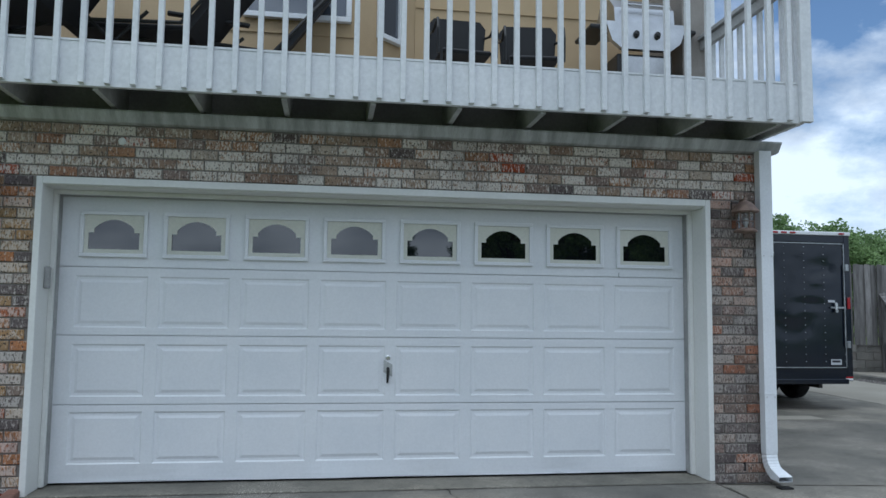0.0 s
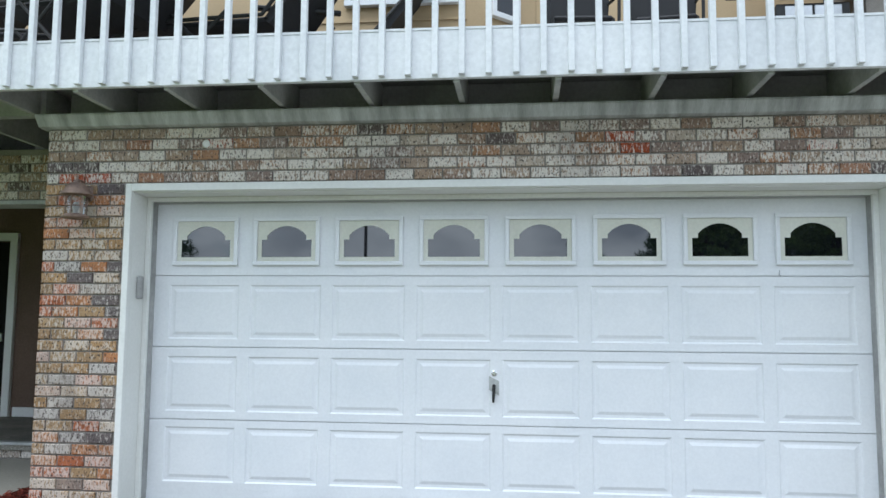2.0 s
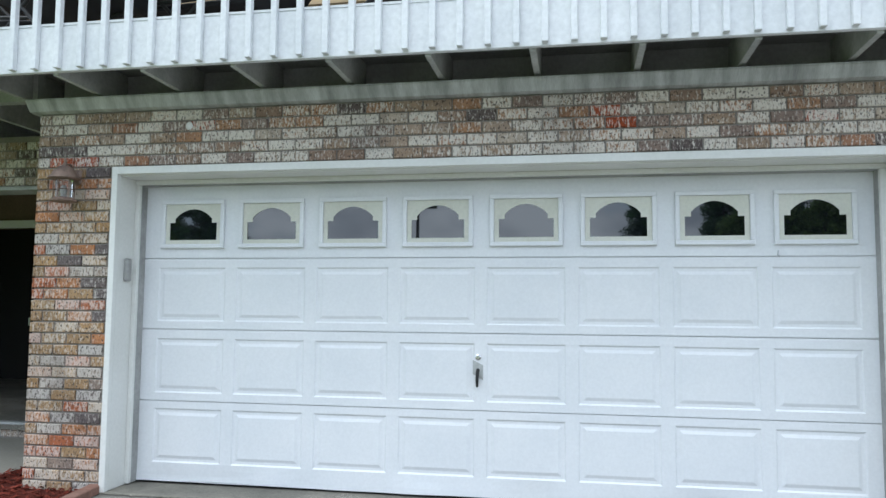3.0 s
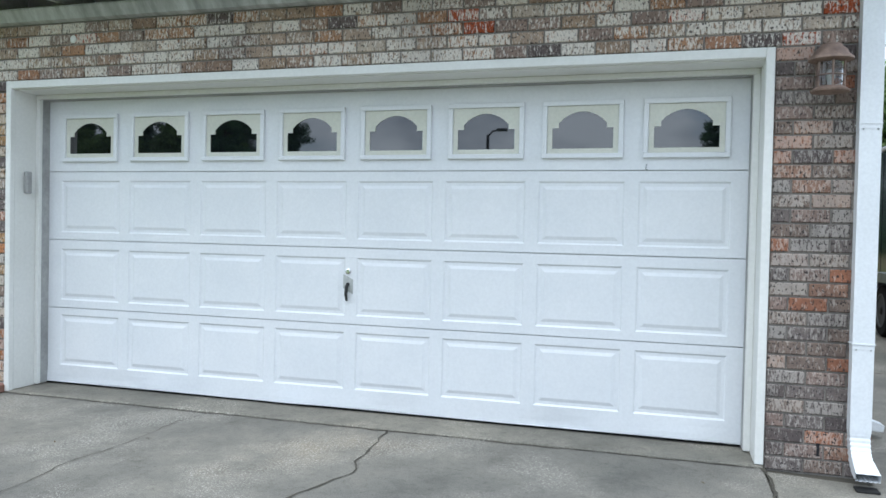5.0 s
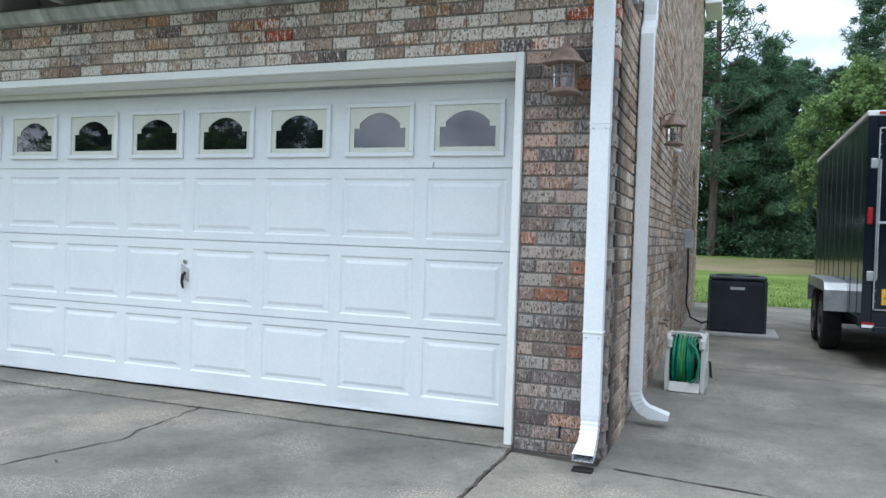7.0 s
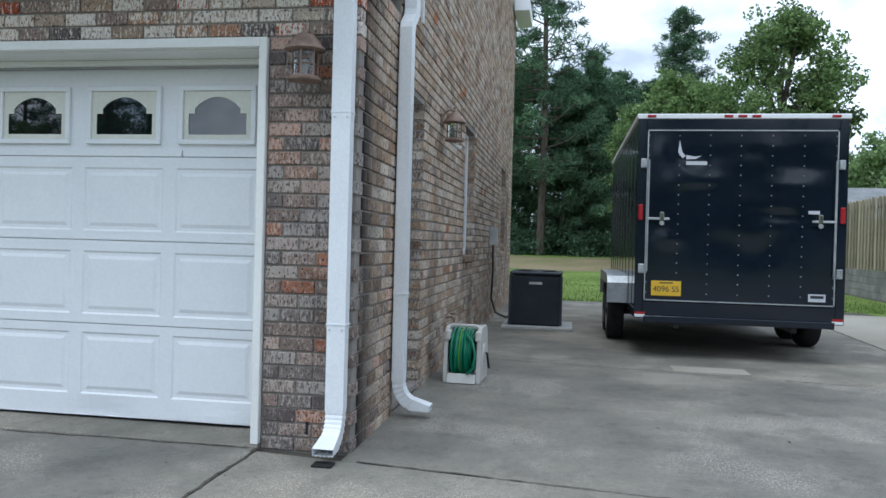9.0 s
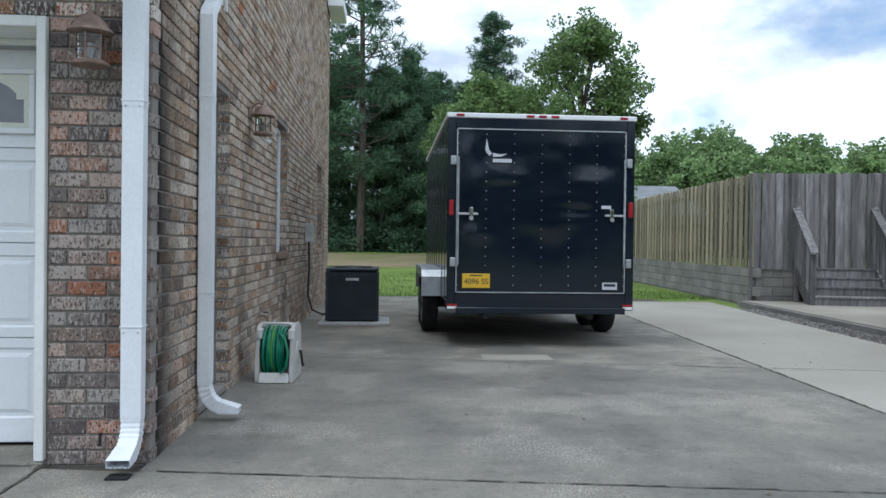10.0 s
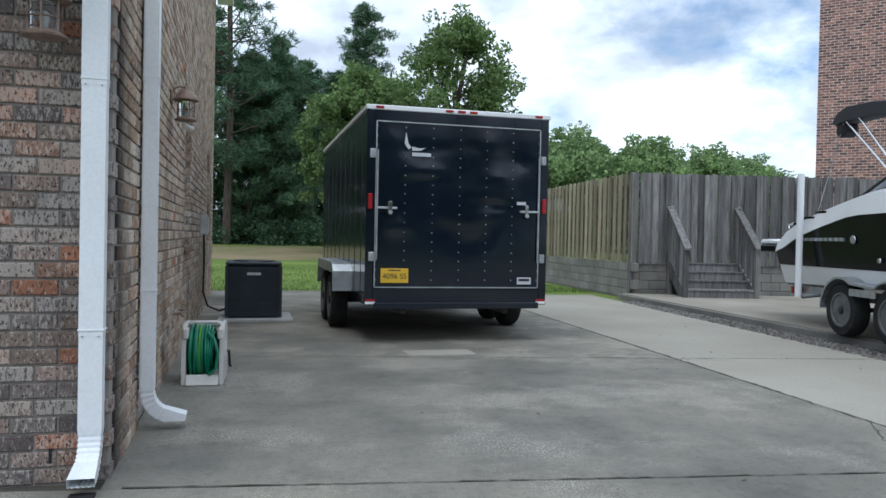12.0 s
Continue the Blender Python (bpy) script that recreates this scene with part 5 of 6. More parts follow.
for z in (0.95, 1.65, 2.35):
    o = part("rail", boxes((0, 0.0, -0.045, 15, 0.04, 0.045)), WOOD, fence_b)
    o.matrix_basis = pose(FC.x, FC.y, z, 0, 0, RB)
    o = part("rail", boxes((0, -0.125, -0.045, 17, -0.085, 0.045)), WOOD_TAN_LIT, fence_a)
    o.matrix_basis = pose(FC.x, FC.y, z, 0, 0, 90 - 4.3)
o = part("post", boxes((-0.05, -0.05, 0, 0.05, 0.05, 2.6)), WOOD, fence_b)
o.location = FC + Vector((0.02, 0.02, 0))
bw = part("core", boxes((0.0, 0.02, -0.1, 15, 0.18, BT - 0.02)), MORTAR, block_wall)
bw.matrix_basis = pose(FC.x, FC.y, 0, 0, 0, RB)
bw = part("core", boxes((0.0, -0.18, -0.1, 17, -0.02, BT - 0.02)), MORTAR, block_wall)
bw.matrix_basis = pose(FC.x, FC.y, 0, 0, 0, 90 - 4.3)
me = mesh_of("block", boxes((0.005, 0.0, 0.005, 0.395, 0.1, 0.178), bev=0.006), BLOCK)
for row in range(4):
    for i in range(37):
        o = new("block", me)
        o.parent = block_wall
        p = FC + FU * (0.4 * i - 0.2 * (row % 2) + 0.2)
        o.matrix_basis = pose(p.x, p.y, 0.183 * row, 0, 0, RB)
    for i in range(42):
        o = new("block", me)
        o.parent = block_wall
        d = 0.4 * (i + 1) - 0.2 * (row % 2)
        p = FC + Vector((0.075, 0.997, 0)) * d
        o.matrix_basis = pose(p.x, p.y, 0.183 * row, 0, 0, -90 - 4.3)

stairs = thing("wooden_stairs", "weathered grey timber stairs with handrails up to the fence gate", "stairs", Matrix.Translation(FC + FU * 0.80 + Vector((0, 0, 0.10))) @ pose(0, 0, 0, 0, 0, RB))
SW, RUN = 1.42, 1.0
for k in range(4):
    y, z = -RUN + 0.25 * k, 0.165 * (k + 1)
    part("tread", boxes((0.04, y - 0.02, z - 0.035, SW - 0.04, y + 0.12, z), bev=0.004), WOOD, stairs)
    part("tread", boxes((0.04, y + 0.125, z - 0.035, SW - 0.04, y + 0.265, z), bev=0.004), WOOD, stairs)
    part("riser", boxes((0.04, y, z - 0.165, SW - 0.04, y + 0.02, z - 0.036)), WOOD, stairs)
for x in (0.0, SW):
    bm = bmesh.new()
    prism(bm, [(-RUN, 0.0), (-RUN + 0.3, 0.0), (-0.03, 0.45), (-0.03, 0.66), (-0.2, 0.66), (-RUN, 0.12)], x - 0.02, x + 0.02, "x")
    part("stringer", bm, WOOD, stairs)
    part("post", boxes((x - 0.045, -RUN - 0.05, 0.0, x + 0.045, -RUN + 0.04, 0.95), bev=0.004), WOOD, stairs)
    part("post", boxes((x - 0.045, -0.14, 0.0, x + 0.045, -0.05, 1.80), bev=0.004), WOOD, stairs)
    bm = bmesh.new()
    prism(bm, [(-RUN - 0.12, 0.93), (-RUN - 0.12, 0.97), (-0.02, 1.86), (-0.02, 1.82)], x - 0.07, x + 0.07, "x")
    part("handrail", bm, WOOD, stairs)
    for k in range(6):
        y = -RUN + 0.13 * (k + 1)
        z = 0.95 + (y + RUN) * 0.81
        part("baluster", boxes((x - 0.018, y - 0.018, 0.12 + (y + RUN) * 0.6, x + 0.018, y + 0.018, z)), WOOD, stairs)

# ---- boat on its trailer ----
bt = thing("motor_boat", "white and black bowrider motor boat on a trailer", "boat", pose(14.62, 5.36, 0.10, 0, 0, 168.5))


def loft(stations, closed=True):
    bm = bmesh.new()
    rings = [[bm.verts.new(p) for p in st] for st in stations]
    k = len(rings[0])
    for a, b in zip(rings, rings[1:]):
        for i in range(k if closed else k - 1):
            j = (i + 1) % k
            bm.faces.new((a[i], a[j], b[j], b[i]))
    bm.faces.new(rings[0][::-1])
    bm.faces.new(rings[-1])
    return bm


def beam(y):
    return 1.2 * (1 - max(0, (y - 2.6) / 3.9) ** 2.2)


def sheer(y):
    return 1.14 + 0.55 * min(1, max(0, (y - 0.35) / 2.0)) ** 0.55 + 0.02 * y


def black_top(y):
    return min(sheer(y) - 0.16, 0.97 + 0.42 * min(1, max(0, (y - 0.5) / 1.6)) ** 0.6 + 0.02 * y)


YS = np.linspace(0.32, 6.3, 26)
part("hull_bottom", loft([[(-beam(y) * 0.95, y, 0.80), (-beam(y) * 0.88, y, 0.54 + 0.02 * y), (0, y, 0.40 + 0.05 * max(0, y - 3) ** 1.6), (beam(y) * 0.88, y, 0.54 + 0.02 * y), (beam(y) * 0.95, y, 0.80)] for y in YS]), GELWHITE, bt, "white hull bottom", True)
part("hull_side", loft([[(-beam(y) * 0.96, y, 0.802), (-beam(y) * 1.0, y, black_top(y)), (beam(y) * 1.0, y, black_top(y)), (beam(y) * 0.96, y, 0.802)] for y in YS]), GELBLACK, bt, "glossy black hull side", True)
part("deck", loft([[(-beam(y) * 1.012, y, black_top(y) + 0.002), (-beam(y) * 0.99, y, sheer(y) - 0.06), (-beam(y) * 0.86, y, sheer(y)), (beam(y) * 0.86, y, sheer(y)), (beam(y) * 0.99, y, sheer(y) - 0.06), (beam(y) * 1.012, y, black_top(y) + 0.002)] for y in YS]), GELWHITE, bt, "white upper deck", True)
part("swim_platform", boxes((-1.0, -0.58, 1.07, 1.0, 0.36, 1.155), bev=0.03), GELWHITE, bt, "white swim platform", True)
part("platform_rim", boxes((-1.01, -0.55, 0.96, 1.01, 0.31, 1.068), bev=0.015), GELBLACK, bt)
# black block standing in for the shade under the swim platform
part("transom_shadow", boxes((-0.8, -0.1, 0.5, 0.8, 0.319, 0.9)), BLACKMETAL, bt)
for sx in (-1, 1):
    for k, (ya, yb) in enumerate(((0.75, 1.0), (1.02, 1.27), (1.29, 1.54))):
        part("vent", boxes((sx * 1.135 - 0.06, ya, sheer((ya + yb) / 2) - 0.075, sx * 1.135 + 0.06, yb, sheer((ya + yb) / 2) - 0.05)), GELBLACK, bt)
    part("cleat", tubes(([(sx * 1.08, 0.42, 1.30), (sx * 1.08, 0.42, 1.35), (sx * 1.08, 0.55, 1.37)], 0.014)), CHROME, bt)
    part("through_hull", lathe(bmesh.new(), [(0.03, 0), (0.025, sx * 0.012)], 12, (sx * beam(2.6) * 0.985, 2.6, 0.92), "x"), CHROME, bt)
# maker's lettering and oval as plain bars
for ya, yb in ((0.82, 0.90), (0.93, 1.01), (1.04, 1.12), (1.15, 1.23), (1.26, 1.34), (1.37, 1.45), (1.48, 1.56), (1.59, 1.67), (1.70, 1.78)):
    part("name_bar", boxes((1.17, ya + 0.15, 1.13, 1.207, yb + 0.15, 1.17)), GALV, bt)
part("name_oval", lathe(bmesh.new(), [(0.05, 0), (0.045, 0.01)], 16, (1.195, 2.12, 1.15), "x"), GALV, bt)
bm = loft([[(-1.0 * f, y, sheer(y) - 0.01), (-0.86 * f, y + 0.1, z), (0.86 * f, y + 0.1, z), (1.0 * f, y, sheer(y) - 0.01)] for y, z, f in ((2.0, 1.82, 1.0), (2.6, 2.05, 1.0), (3.1, 2.2, 0.98), (3.7, 2.22, 0.9), (4.1, 1.95, 0.8))])
part("windshield", bm, glass_material("smoked_glass", (0.03, 0.035, 0.04), 1.6), bt, "smoked wrap-round windshield", True)
for sx in (-1, 1):
    part("windshield_frame", tubes(([(sx * 1.0, 1.9, sheer(1.9)), (sx * 0.88, 2.7, 2.07), (sx * 0.86, 3.2, 2.21), (sx * 0.78, 3.8, 2.23)], 0.018)), BLACKMETAL, bt)
    part("bimini_pole", tubes(([(sx * 0.98, 2.75, 1.75), (sx * 0.95, 1.65, 2.76)], 0.013)), CHROME, bt)
    part("bimini_pole", tubes(([(sx * 0.98, 2.65, 1.75), (sx * 0.95, 1.5, 2.64)], 0.013)), CHROME, bt)
    part("strap", tubes(([(sx * 1.0, 1.0, 1.5), (sx * 0.95, 1.45, 2.62)], 0.006), n=5), GALV, bt)
bm = loft([[(0.72, y, z - 0.02), (0.74, y, z + h - 0.02), (0.80, y, z + h), (0.90, y, z + h), (0.96, y, z + h - 0.02), (0.98, y, z - 0.02), (0.92, y, z - 0.05), (0.78, y, z - 0.05)] for y, z, h in
           ((1.25, 2.66, 0.06), (1.32, 2.64, 0.14), (1.5, 2.66, 0.17), (2.0, 2.66, 0.15), (3.0, 2.53, 0.14), (3.6, 2.45, 0.13), (3.7, 2.44, 0.08))])
part("bimini_top", bm, BLACK, bt, "rolled black canvas top", True)
part("bimini_drop", boxes((0.74, 1.28, 2.45, 0.97, 1.48, 2.64), bev=0.05), BLACK, bt)
for k in range(6):
    part("canvas_print", boxes((0.985, 2.4 + 0.09 * k, 2.68 - 0.012 * k, 0.99, 2.46 + 0.09 * k, 2.71 - 0.012 * k)), PALE, bt)

bx_ = thing("boat_trailer", "galvanised tandem-axle boat trailer with white guide posts", "trailer", pose(14.62, 5.36, 0.10, 0, 0, 168.5))
for sx in (-1, 1):
    part("frame_rail", boxes((sx * 0.85 - 0.04, 0.45, 0.40, sx * 0.85 + 0.04, 6.0, 0.52), bev=0.006), GALV, bx_)
    part("bunk", boxes((sx * 0.6 - 0.07, 0.5, 0.53, sx * 0.6 + 0.07, 4.5, 0.60)), BLACK, bx_)
    for y in (2.0, 2.92):
        wheel(bx_, (sx * 1.16, y, 0.315), 0.315, 0.19, sx)
    bm = bmesh.new()
    out = [(2.0 + 0.39 * math.cos(radians(a)), 0.315 + 0.39 * math.sin(radians(a))) for a in range(178, 48, -10)]
    out += [(2.92 + 0.39 * math.cos(radians(a)), 0.315 + 0.39 * math.sin(radians(a))) for a in range(128, 0, -10)]
    inn = [(2.46 + (y - 2.46) * 0.975, z - 0.022) for y, z in out]
    prism(bm, out + inn[::-1], min(sx * 1.02, sx * 1.29), max(sx * 1.02, sx * 1.29), "x")
    part("fender", bm, GALV, bx_, "patterned metal fender")
    part("step", boxes((sx * 1.28 - 0.01, 2.22, 0.50, sx * 1.28 + 0.01, 2.70, 0.58)), GALV, bx_)
    part("guide_arm", tubes(([(sx * 0.85, 1.12, 0.44), (sx * 1.24, 1.12, 0.40), (sx * 1.30, 1.12, 0.46), (sx * 1.30, 1.12, 0.6)], 0.025)), GALV, bx_)
    part("guide_post", tubes(([(sx * 1.30, 1.12, 0.40), (sx * 1.30, 1.12, 2.0)], 0.042), n=14), WHITE, bx_, "white plastic guide post")
    part("tail_lamp", boxes((sx * 0.95 - 0.06, 0.40, 0.40, sx * 0.95 + 0.06, 0.45, 0.50)), REDLENS, bx_)
for y in (0.5, 2.26, 4.5):
    part("cross_bar", boxes((-0.85, y - 0.03, 0.40, 0.85, y + 0.03, 0.48)), GALV, bx_)
for y in (2.0, 2.92):
    part("axle", tubes(([(-1.1, y, 0.315), (1.1, y, 0.315)], 0.03)), BLACKMETAL, bx_)
part("tongue", boxes((-0.05, 6.0, 0.40, 0.05, 7.4, 0.5)), GALV, bx_)
part("jack", tubes(([(0, 7.2, 0.0), (0, 7.2, 0.7)], 0.03)), GALV, bx_)
ck = thing("wheel_chock", "pale timber block between the boat trailer wheels", "chock", pose(13.18, 2.98, 0.10, 0, 0, 168.5))
part("block", boxes((-0.08, -0.14, 0, 0.08, 0.14, 0.10), bev=0.01), WOOD_TAN_LIT, ck)

# ---- neighbouring buildings ----


def far_brick():
    m, n, l, p = nodes_of("far_red_brick")
    tc, bt_ = n.new("ShaderNodeTexCoord"), n.new("ShaderNodeTexBrick")
    mp = n.new("ShaderNodeMapping")
    mp.inputs["Rotation"].default_value = (radians(90), 0, 0)
    l.new(tc.outputs["Object"], mp.inputs["Vector"])
    l.new(mp.outputs["Vector"], bt_.inputs["Vector"])
    for key, c in (("Color1", (0.42, 0.20, 0.15)), ("Color2", (0.11, 0.055, 0.05)), ("Mortar", (0.52, 0.44, 0.40))):
        bt_.inputs[key].default_value = (*c, 1)
    bt_.inputs["Scale"].default_value, bt_.inputs["Brick Width"].default_value, bt_.inputs["Row Height"].default_value = 1, 0.205, 0.08
    bt_.inputs["Mortar Size"].default_value = 0.011
    nz = noise_node(n, l, 9, 5, (1, 1, 1.6), 0.7)
    r = ramp(n, [(0.3, (0.55, 0.55, 0.57)), (0.55, (1.0, 1.0, 1.0)), (0.72, (1.7, 1.65, 1.6))])
    l.new(nz.outputs["Fac"], r.inputs["Fac"])
    l.new(blend(n, l, 1.0, bt_.outputs["Color"], r.outputs["Color"], "MULTIPLY"), p.inputs["Base Color"])
    p.inputs["Roughness"].default_value = 0.95
    bu = n.new("ShaderNodeBump")
    bu.inputs["Strength"].default_value = 0.4
    l.new(bt_.outputs["Fac"], bu.inputs["Height"])
    bu.invert = True
    l.new(bu.outputs["Normal"], p.inputs["Normal"])
    return m


nh = thing("neighbour_house", "tall red brick house behind the fence", "house", pose(22.45, 15.1, -0.03, 0, 0, -47))
part("wall", boxes((0, 0, 0, 12, 9, 12.6)), far_brick(), nh, "mottled red brick wall")
bm = bmesh.new()
prism(bm, [(-0.5, 12.61), (12.5, 12.61), (6, 16.5)], -0.5, 9.5, "y")
part("roof", bm, ROOF, nh)
nr = thing("neighbour_roof", "low house with a grey shingle roof beyond the fence", "house", pose(17.5, 34, 0))
part("wall", boxes((-5, 0, -0.03, 5, 8, 2.69)), STUCCO, nr)
bm = bmesh.new()
prism(bm, [(-0.6, 2.7), (8.6, 2.7), (4, 4.5)], -5.5, 5.5, "x")
part("roof", bm, ROOF, nr, "grey shingle roof")
sd = thing("garden_shed", "small white shed with a grey roof on the lawn", "shed", pose(11.6, 27.5, -0.03))
part("wall", boxes((0, 0, 0, 3.2, 3, 2.3), bev=0.01), WHITE, sd)
bm = bmesh.new()
prism(bm, [(-0.2, 2.3), (3.4, 2.3), (3.4, 2.4), (1.6, 3.3), (-0.2, 2.4)], -0.2, 3.2, "y")
part("roof", bm, ROOF, sd)
part("door", boxes((0.3, -0.03, 0.05, 1.2, -0.001, 1.95), bev=0.005), WHITE, sd)
part("latch", boxes((0.34, -0.05, 0.8, 0.4, -0.031, 1.1)), BLACKMETAL, sd)

# ---- trees ----


def leaf_mesh(name, clumps, size, material, slim=1.0, seed=1):
    """Many small leaves round clump centres: (centre, radius, count)."""
    rng = np.random.default_rng(seed)
    verts, faces = [], []
    for (cx, cy, cz), rad, cnt in clumps:
        d = rng.normal(size=(cnt, 3))
        d /= np.linalg.norm(d, axis=1)[:, None]
        rr = rad * rng.uniform(0.25, 1.0, cnt) ** 0.6
        pts = d * rr[:, None] * np.array([1, 1, 0.75]) + np.array([cx, cy, cz])
        u = rng.normal(size=(cnt, 3))
        u /= np.linalg.norm(u, axis=1)[:, None]
        v = np.cross(u, rng.normal(size=(cnt, 3)))
        v /= np.linalg.norm(v, axis=1)[:, None] + 1e-9
        sz = size * rng.uniform(0.6, 1.4, cnt)
        for p, a, b, s in zip(pts, u, v, sz):
            k = len(verts)
            verts += [tuple(p - a * s), tuple(p + b * s * 0.45 * slim), tuple(p + a * s), tuple(p - b * s * 0.45 * slim)]
            faces.append((k, k + 1, k + 2, k + 3))
    me = bpy.data.meshes.new(name)
    me.from_pydata(verts, [], faces)
    me.materials.append(material)
    return me


def tree_thing(name, label, m, trunk, crown, group):
    t = thing(name, label, "tree", m, group)
    part("trunk", trunk, BARK, t, "", True)
    o = new("crown", crown)
    o.parent = t
    return t


def pine(name, h, seed, label, m, bare=0.3):
    rng = random.Random(seed)
    bm = bmesh.new()
    tube(bm, [(0, 0, -0.1), (0.1, 0, h * 0.3), (0.0, 0.1, h * 0.7), (0.05, 0, h)], [h * 0.012, h * 0.009, h * 0.006, 0.02], 8)
    clumps = []
    z = h * bare
    while z < h * 0.98:
        f = (z / h - bare) / (1 - bare)
        reach = h * 0.22 * (1 - f) ** 0.75 * (0.55 + 0.45 * min(1, f * 5)) + 0.35
        for b in range(rng.choice((2, 3, 3, 4))):
            a, r = rng.uniform(0, 6.283), reach * rng.uniform(0.5, 1.15)
            tip = (r * math.cos(a), r * math.sin(a), z + r * rng.uniform(0.0, 0.35))
            tube(bm, [(0, 0, z), (tip[0] * 0.5, tip[1] * 0.5, z + (tip[2] - z) * 0.35), tip], [0.05, 0.035, 0.012], 5, False)
            for q in (0.5, 0.75, 1.0):
                c = (tip[0] * q + rng.uniform(-.25, .25), tip[1] * q + rng.uniform(-.25, .25), z + (tip[2] - z) * q + rng.uniform(-0.1, 0.25))
                clumps.append((c, rng.uniform(0.4, 0.75) * (0.6 + 0.4 * (1 - f)), 55))
        z += h * rng.uniform(0.018, 0.035)
    return tree_thing("pine_tree", label, m, bm, leaf_mesh(name, clumps, 0.22, LEAF_PINE, 0.28, seed), "trees behind the house")


def broadleaf(name, h, spread, seed, label, m, size=0.09, mat=None, base=0.28, group="trees behind the house", dense=1.0, puff=1.0):
    rng = random.Random(seed)
    bm = bmesh.new()
    tube(bm, [(0, 0, -0.1), (0.05, 0, h * 0.2), (0.1, 0.1, h * 0.45), (0.0, 0.1, h * 0.8)], [h * 0.022, h * 0.017, h * 0.011, 0.03], 8)
    clumps = []
    for k in range(int(95 * dense)):
        f = rng.uniform(0, 1)
        z = h * (base + (1 - base) * f)
        env = spread * (math.sin(math.pi * min(1, 0.12 + 0.88 * f)) ** 0.6) * rng.uniform(0.35, 1.1)
        a = rng.uniform(0, 6.283)
        tip = (env * math.cos(a), env * math.sin(a), z * rng.uniform(0.96, 1.03))
        if k % 2 == 0:
            tube(bm, [(0.05, 0.05, z * 0.62), (tip[0] * 0.5, tip[1] * 0.5, z * 0.82), tip], [0.07, 0.04, 0.012], 5, False)
        for q in range(5):
            c = tuple(v + rng.uniform(-0.55, 0.55) * puff * h / 9 for v in tip)
            clumps.append((c, rng.uniform(0.28, 0.6) * puff * h / 9, 70))
    return tree_thing("tree", label, m, bm, leaf_mesh(name, clumps, size, mat or LEAF, 1.3, seed), group)


pA = pine("pine_needles_a", 20, 3, "tall dark green pine at the edge of the woods", pose(5.2, 38, 0.5), 0.2)
pB = pine("pine_needles_b", 12.5, 8, "dense dark green pine at the edge of the woods", pose(8.1, 43, 0.55), 0.02)
pC = pine("pine_needles_c", 11, 15, "dense dark green pine at the edge of the woods", pose(6.3, 41, 0.55), 0.02)
pD = pine("pine_needles_d", 15.5, 19, "slender pine with an open crown in the woods", pose(13.5, 45, 0.55), 0.3)
for src, x, y, rz in ((pB, 4.2, 44, 70), (pC, 9.6, 44, 140), (pC, 3.0, 42, 200), (pA, 2.2, 41, 30), (pA, -0.4, 43, 110), (pB, -2.5, 44, 300), (pB, 6.8, 47, 190), (pC, 11.8, 45, 20), (pB, 10.2, 48, 250), (pC, 1.0, 41, 95), (pC, 7.6, 40, 260), (pB, 13.5, 50, 130)):
    copy_thing(src, pose(x, y, 0.55, 0, 0, rz))
broadleaf("leaves_a", 10.9, 2.7, 21, "tall leafy green tree behind the trailer", pose(15.3, 29.5, 0.1))
bB = broadleaf("leaves_b", 8.4, 2.6, 25, "bright green tree beside the woods behind the trailer", pose(11.2, 31.5, 0.15))
copy_thing(bB, pose(13.3, 33.5, 0.25, 0, 0, 120))
bC = broadleaf("leaves_c", 11, 5.2, 33, "rounded green tree in the far tree line", pose(38, 66, -0.03), 0.20, LEAF_FAR, 0.02, puff=1.9)
bD = broadleaf("leaves_d", 8.5, 4.6, 37, "rounded green tree in the far tree line", pose(33, 72, -0.03), 0.20, LEAF_FAR, 0.02, puff=1.9)
for src, x, y, rz in ((bC, 29, 70, 70), (bD, 38, 74, 30), (bC, 34, 66, 10), (bD, 53, 60, 90), (bC, 42, 60, 150), (bC, 25, 68, 320), (bC, 49, 60, 260), (bC, 62, 52, 280), (bC, 30, 78, 40), (bD, 42, 68, 80), (bC, 46, 64, 200), (bD, 50, 66, 10), (bD, 26, 74, 160), (bC, 55, 62, 300), (bD, 59, 58, 60), (bC, 23, 82, 90), (bD, 63, 60, 130), (bD, 20, 66, 220), (bC, 68, 56, 20), (bD, 35, 80, 250)):
    copy_thing(src, pose(x, y, -0.03, 0, 0, rz) @ Matrix.Diagonal((1, 1, 1.02 - 0.006 * (x - 20), 1)))
# woods on the far side of the street, behind the walker
for src, x, y, rz in ((pA, -27, -46, 10), (pB, -30, -50, 60), (pA, -34, -47, 120), (pB, -39, -50, 200), (pB, -45, -46, 280), (pA, -52, -48, 30), (pC, -25.5, -42, 80),
                      (pC, 12.5, -47, 150), (pB, 16, -46, 250), (pA, 19, -49, 0), (pB, 23, -46, 100), (pB, 28, -48, 40), (pA, 33, -46, 90), (pB, 39, -49, 170), (pC, 8.0, -62, 10), (bB, 14, -44, 10), (bB, 18, -43, 70), (bB, 22, -43, 140), (bB, 26, -44, 220), (bB, -27, -43, 10), (bB, -31, -44, 90), (bB, -35, -43, 180), (bB, -40, -44, 260), (bB, -45, -43, 40), (pD, 15, -50, 20), (pD, -29, -48, 20), (pB, 13.5, -53, 70), (pB, 18, -54, 10), (pC, 21, -52, 300), (pB, 26, -54, 200), (pC, -24.5, -50, 30), (pB, -28, -55, 90), (pB, -33, -55, 10), (pC, -37, -45, 45), (pB, -48, -53, 45)):
    copy_thing(src, pose(x, y, -0.03, 0, 0, rz))
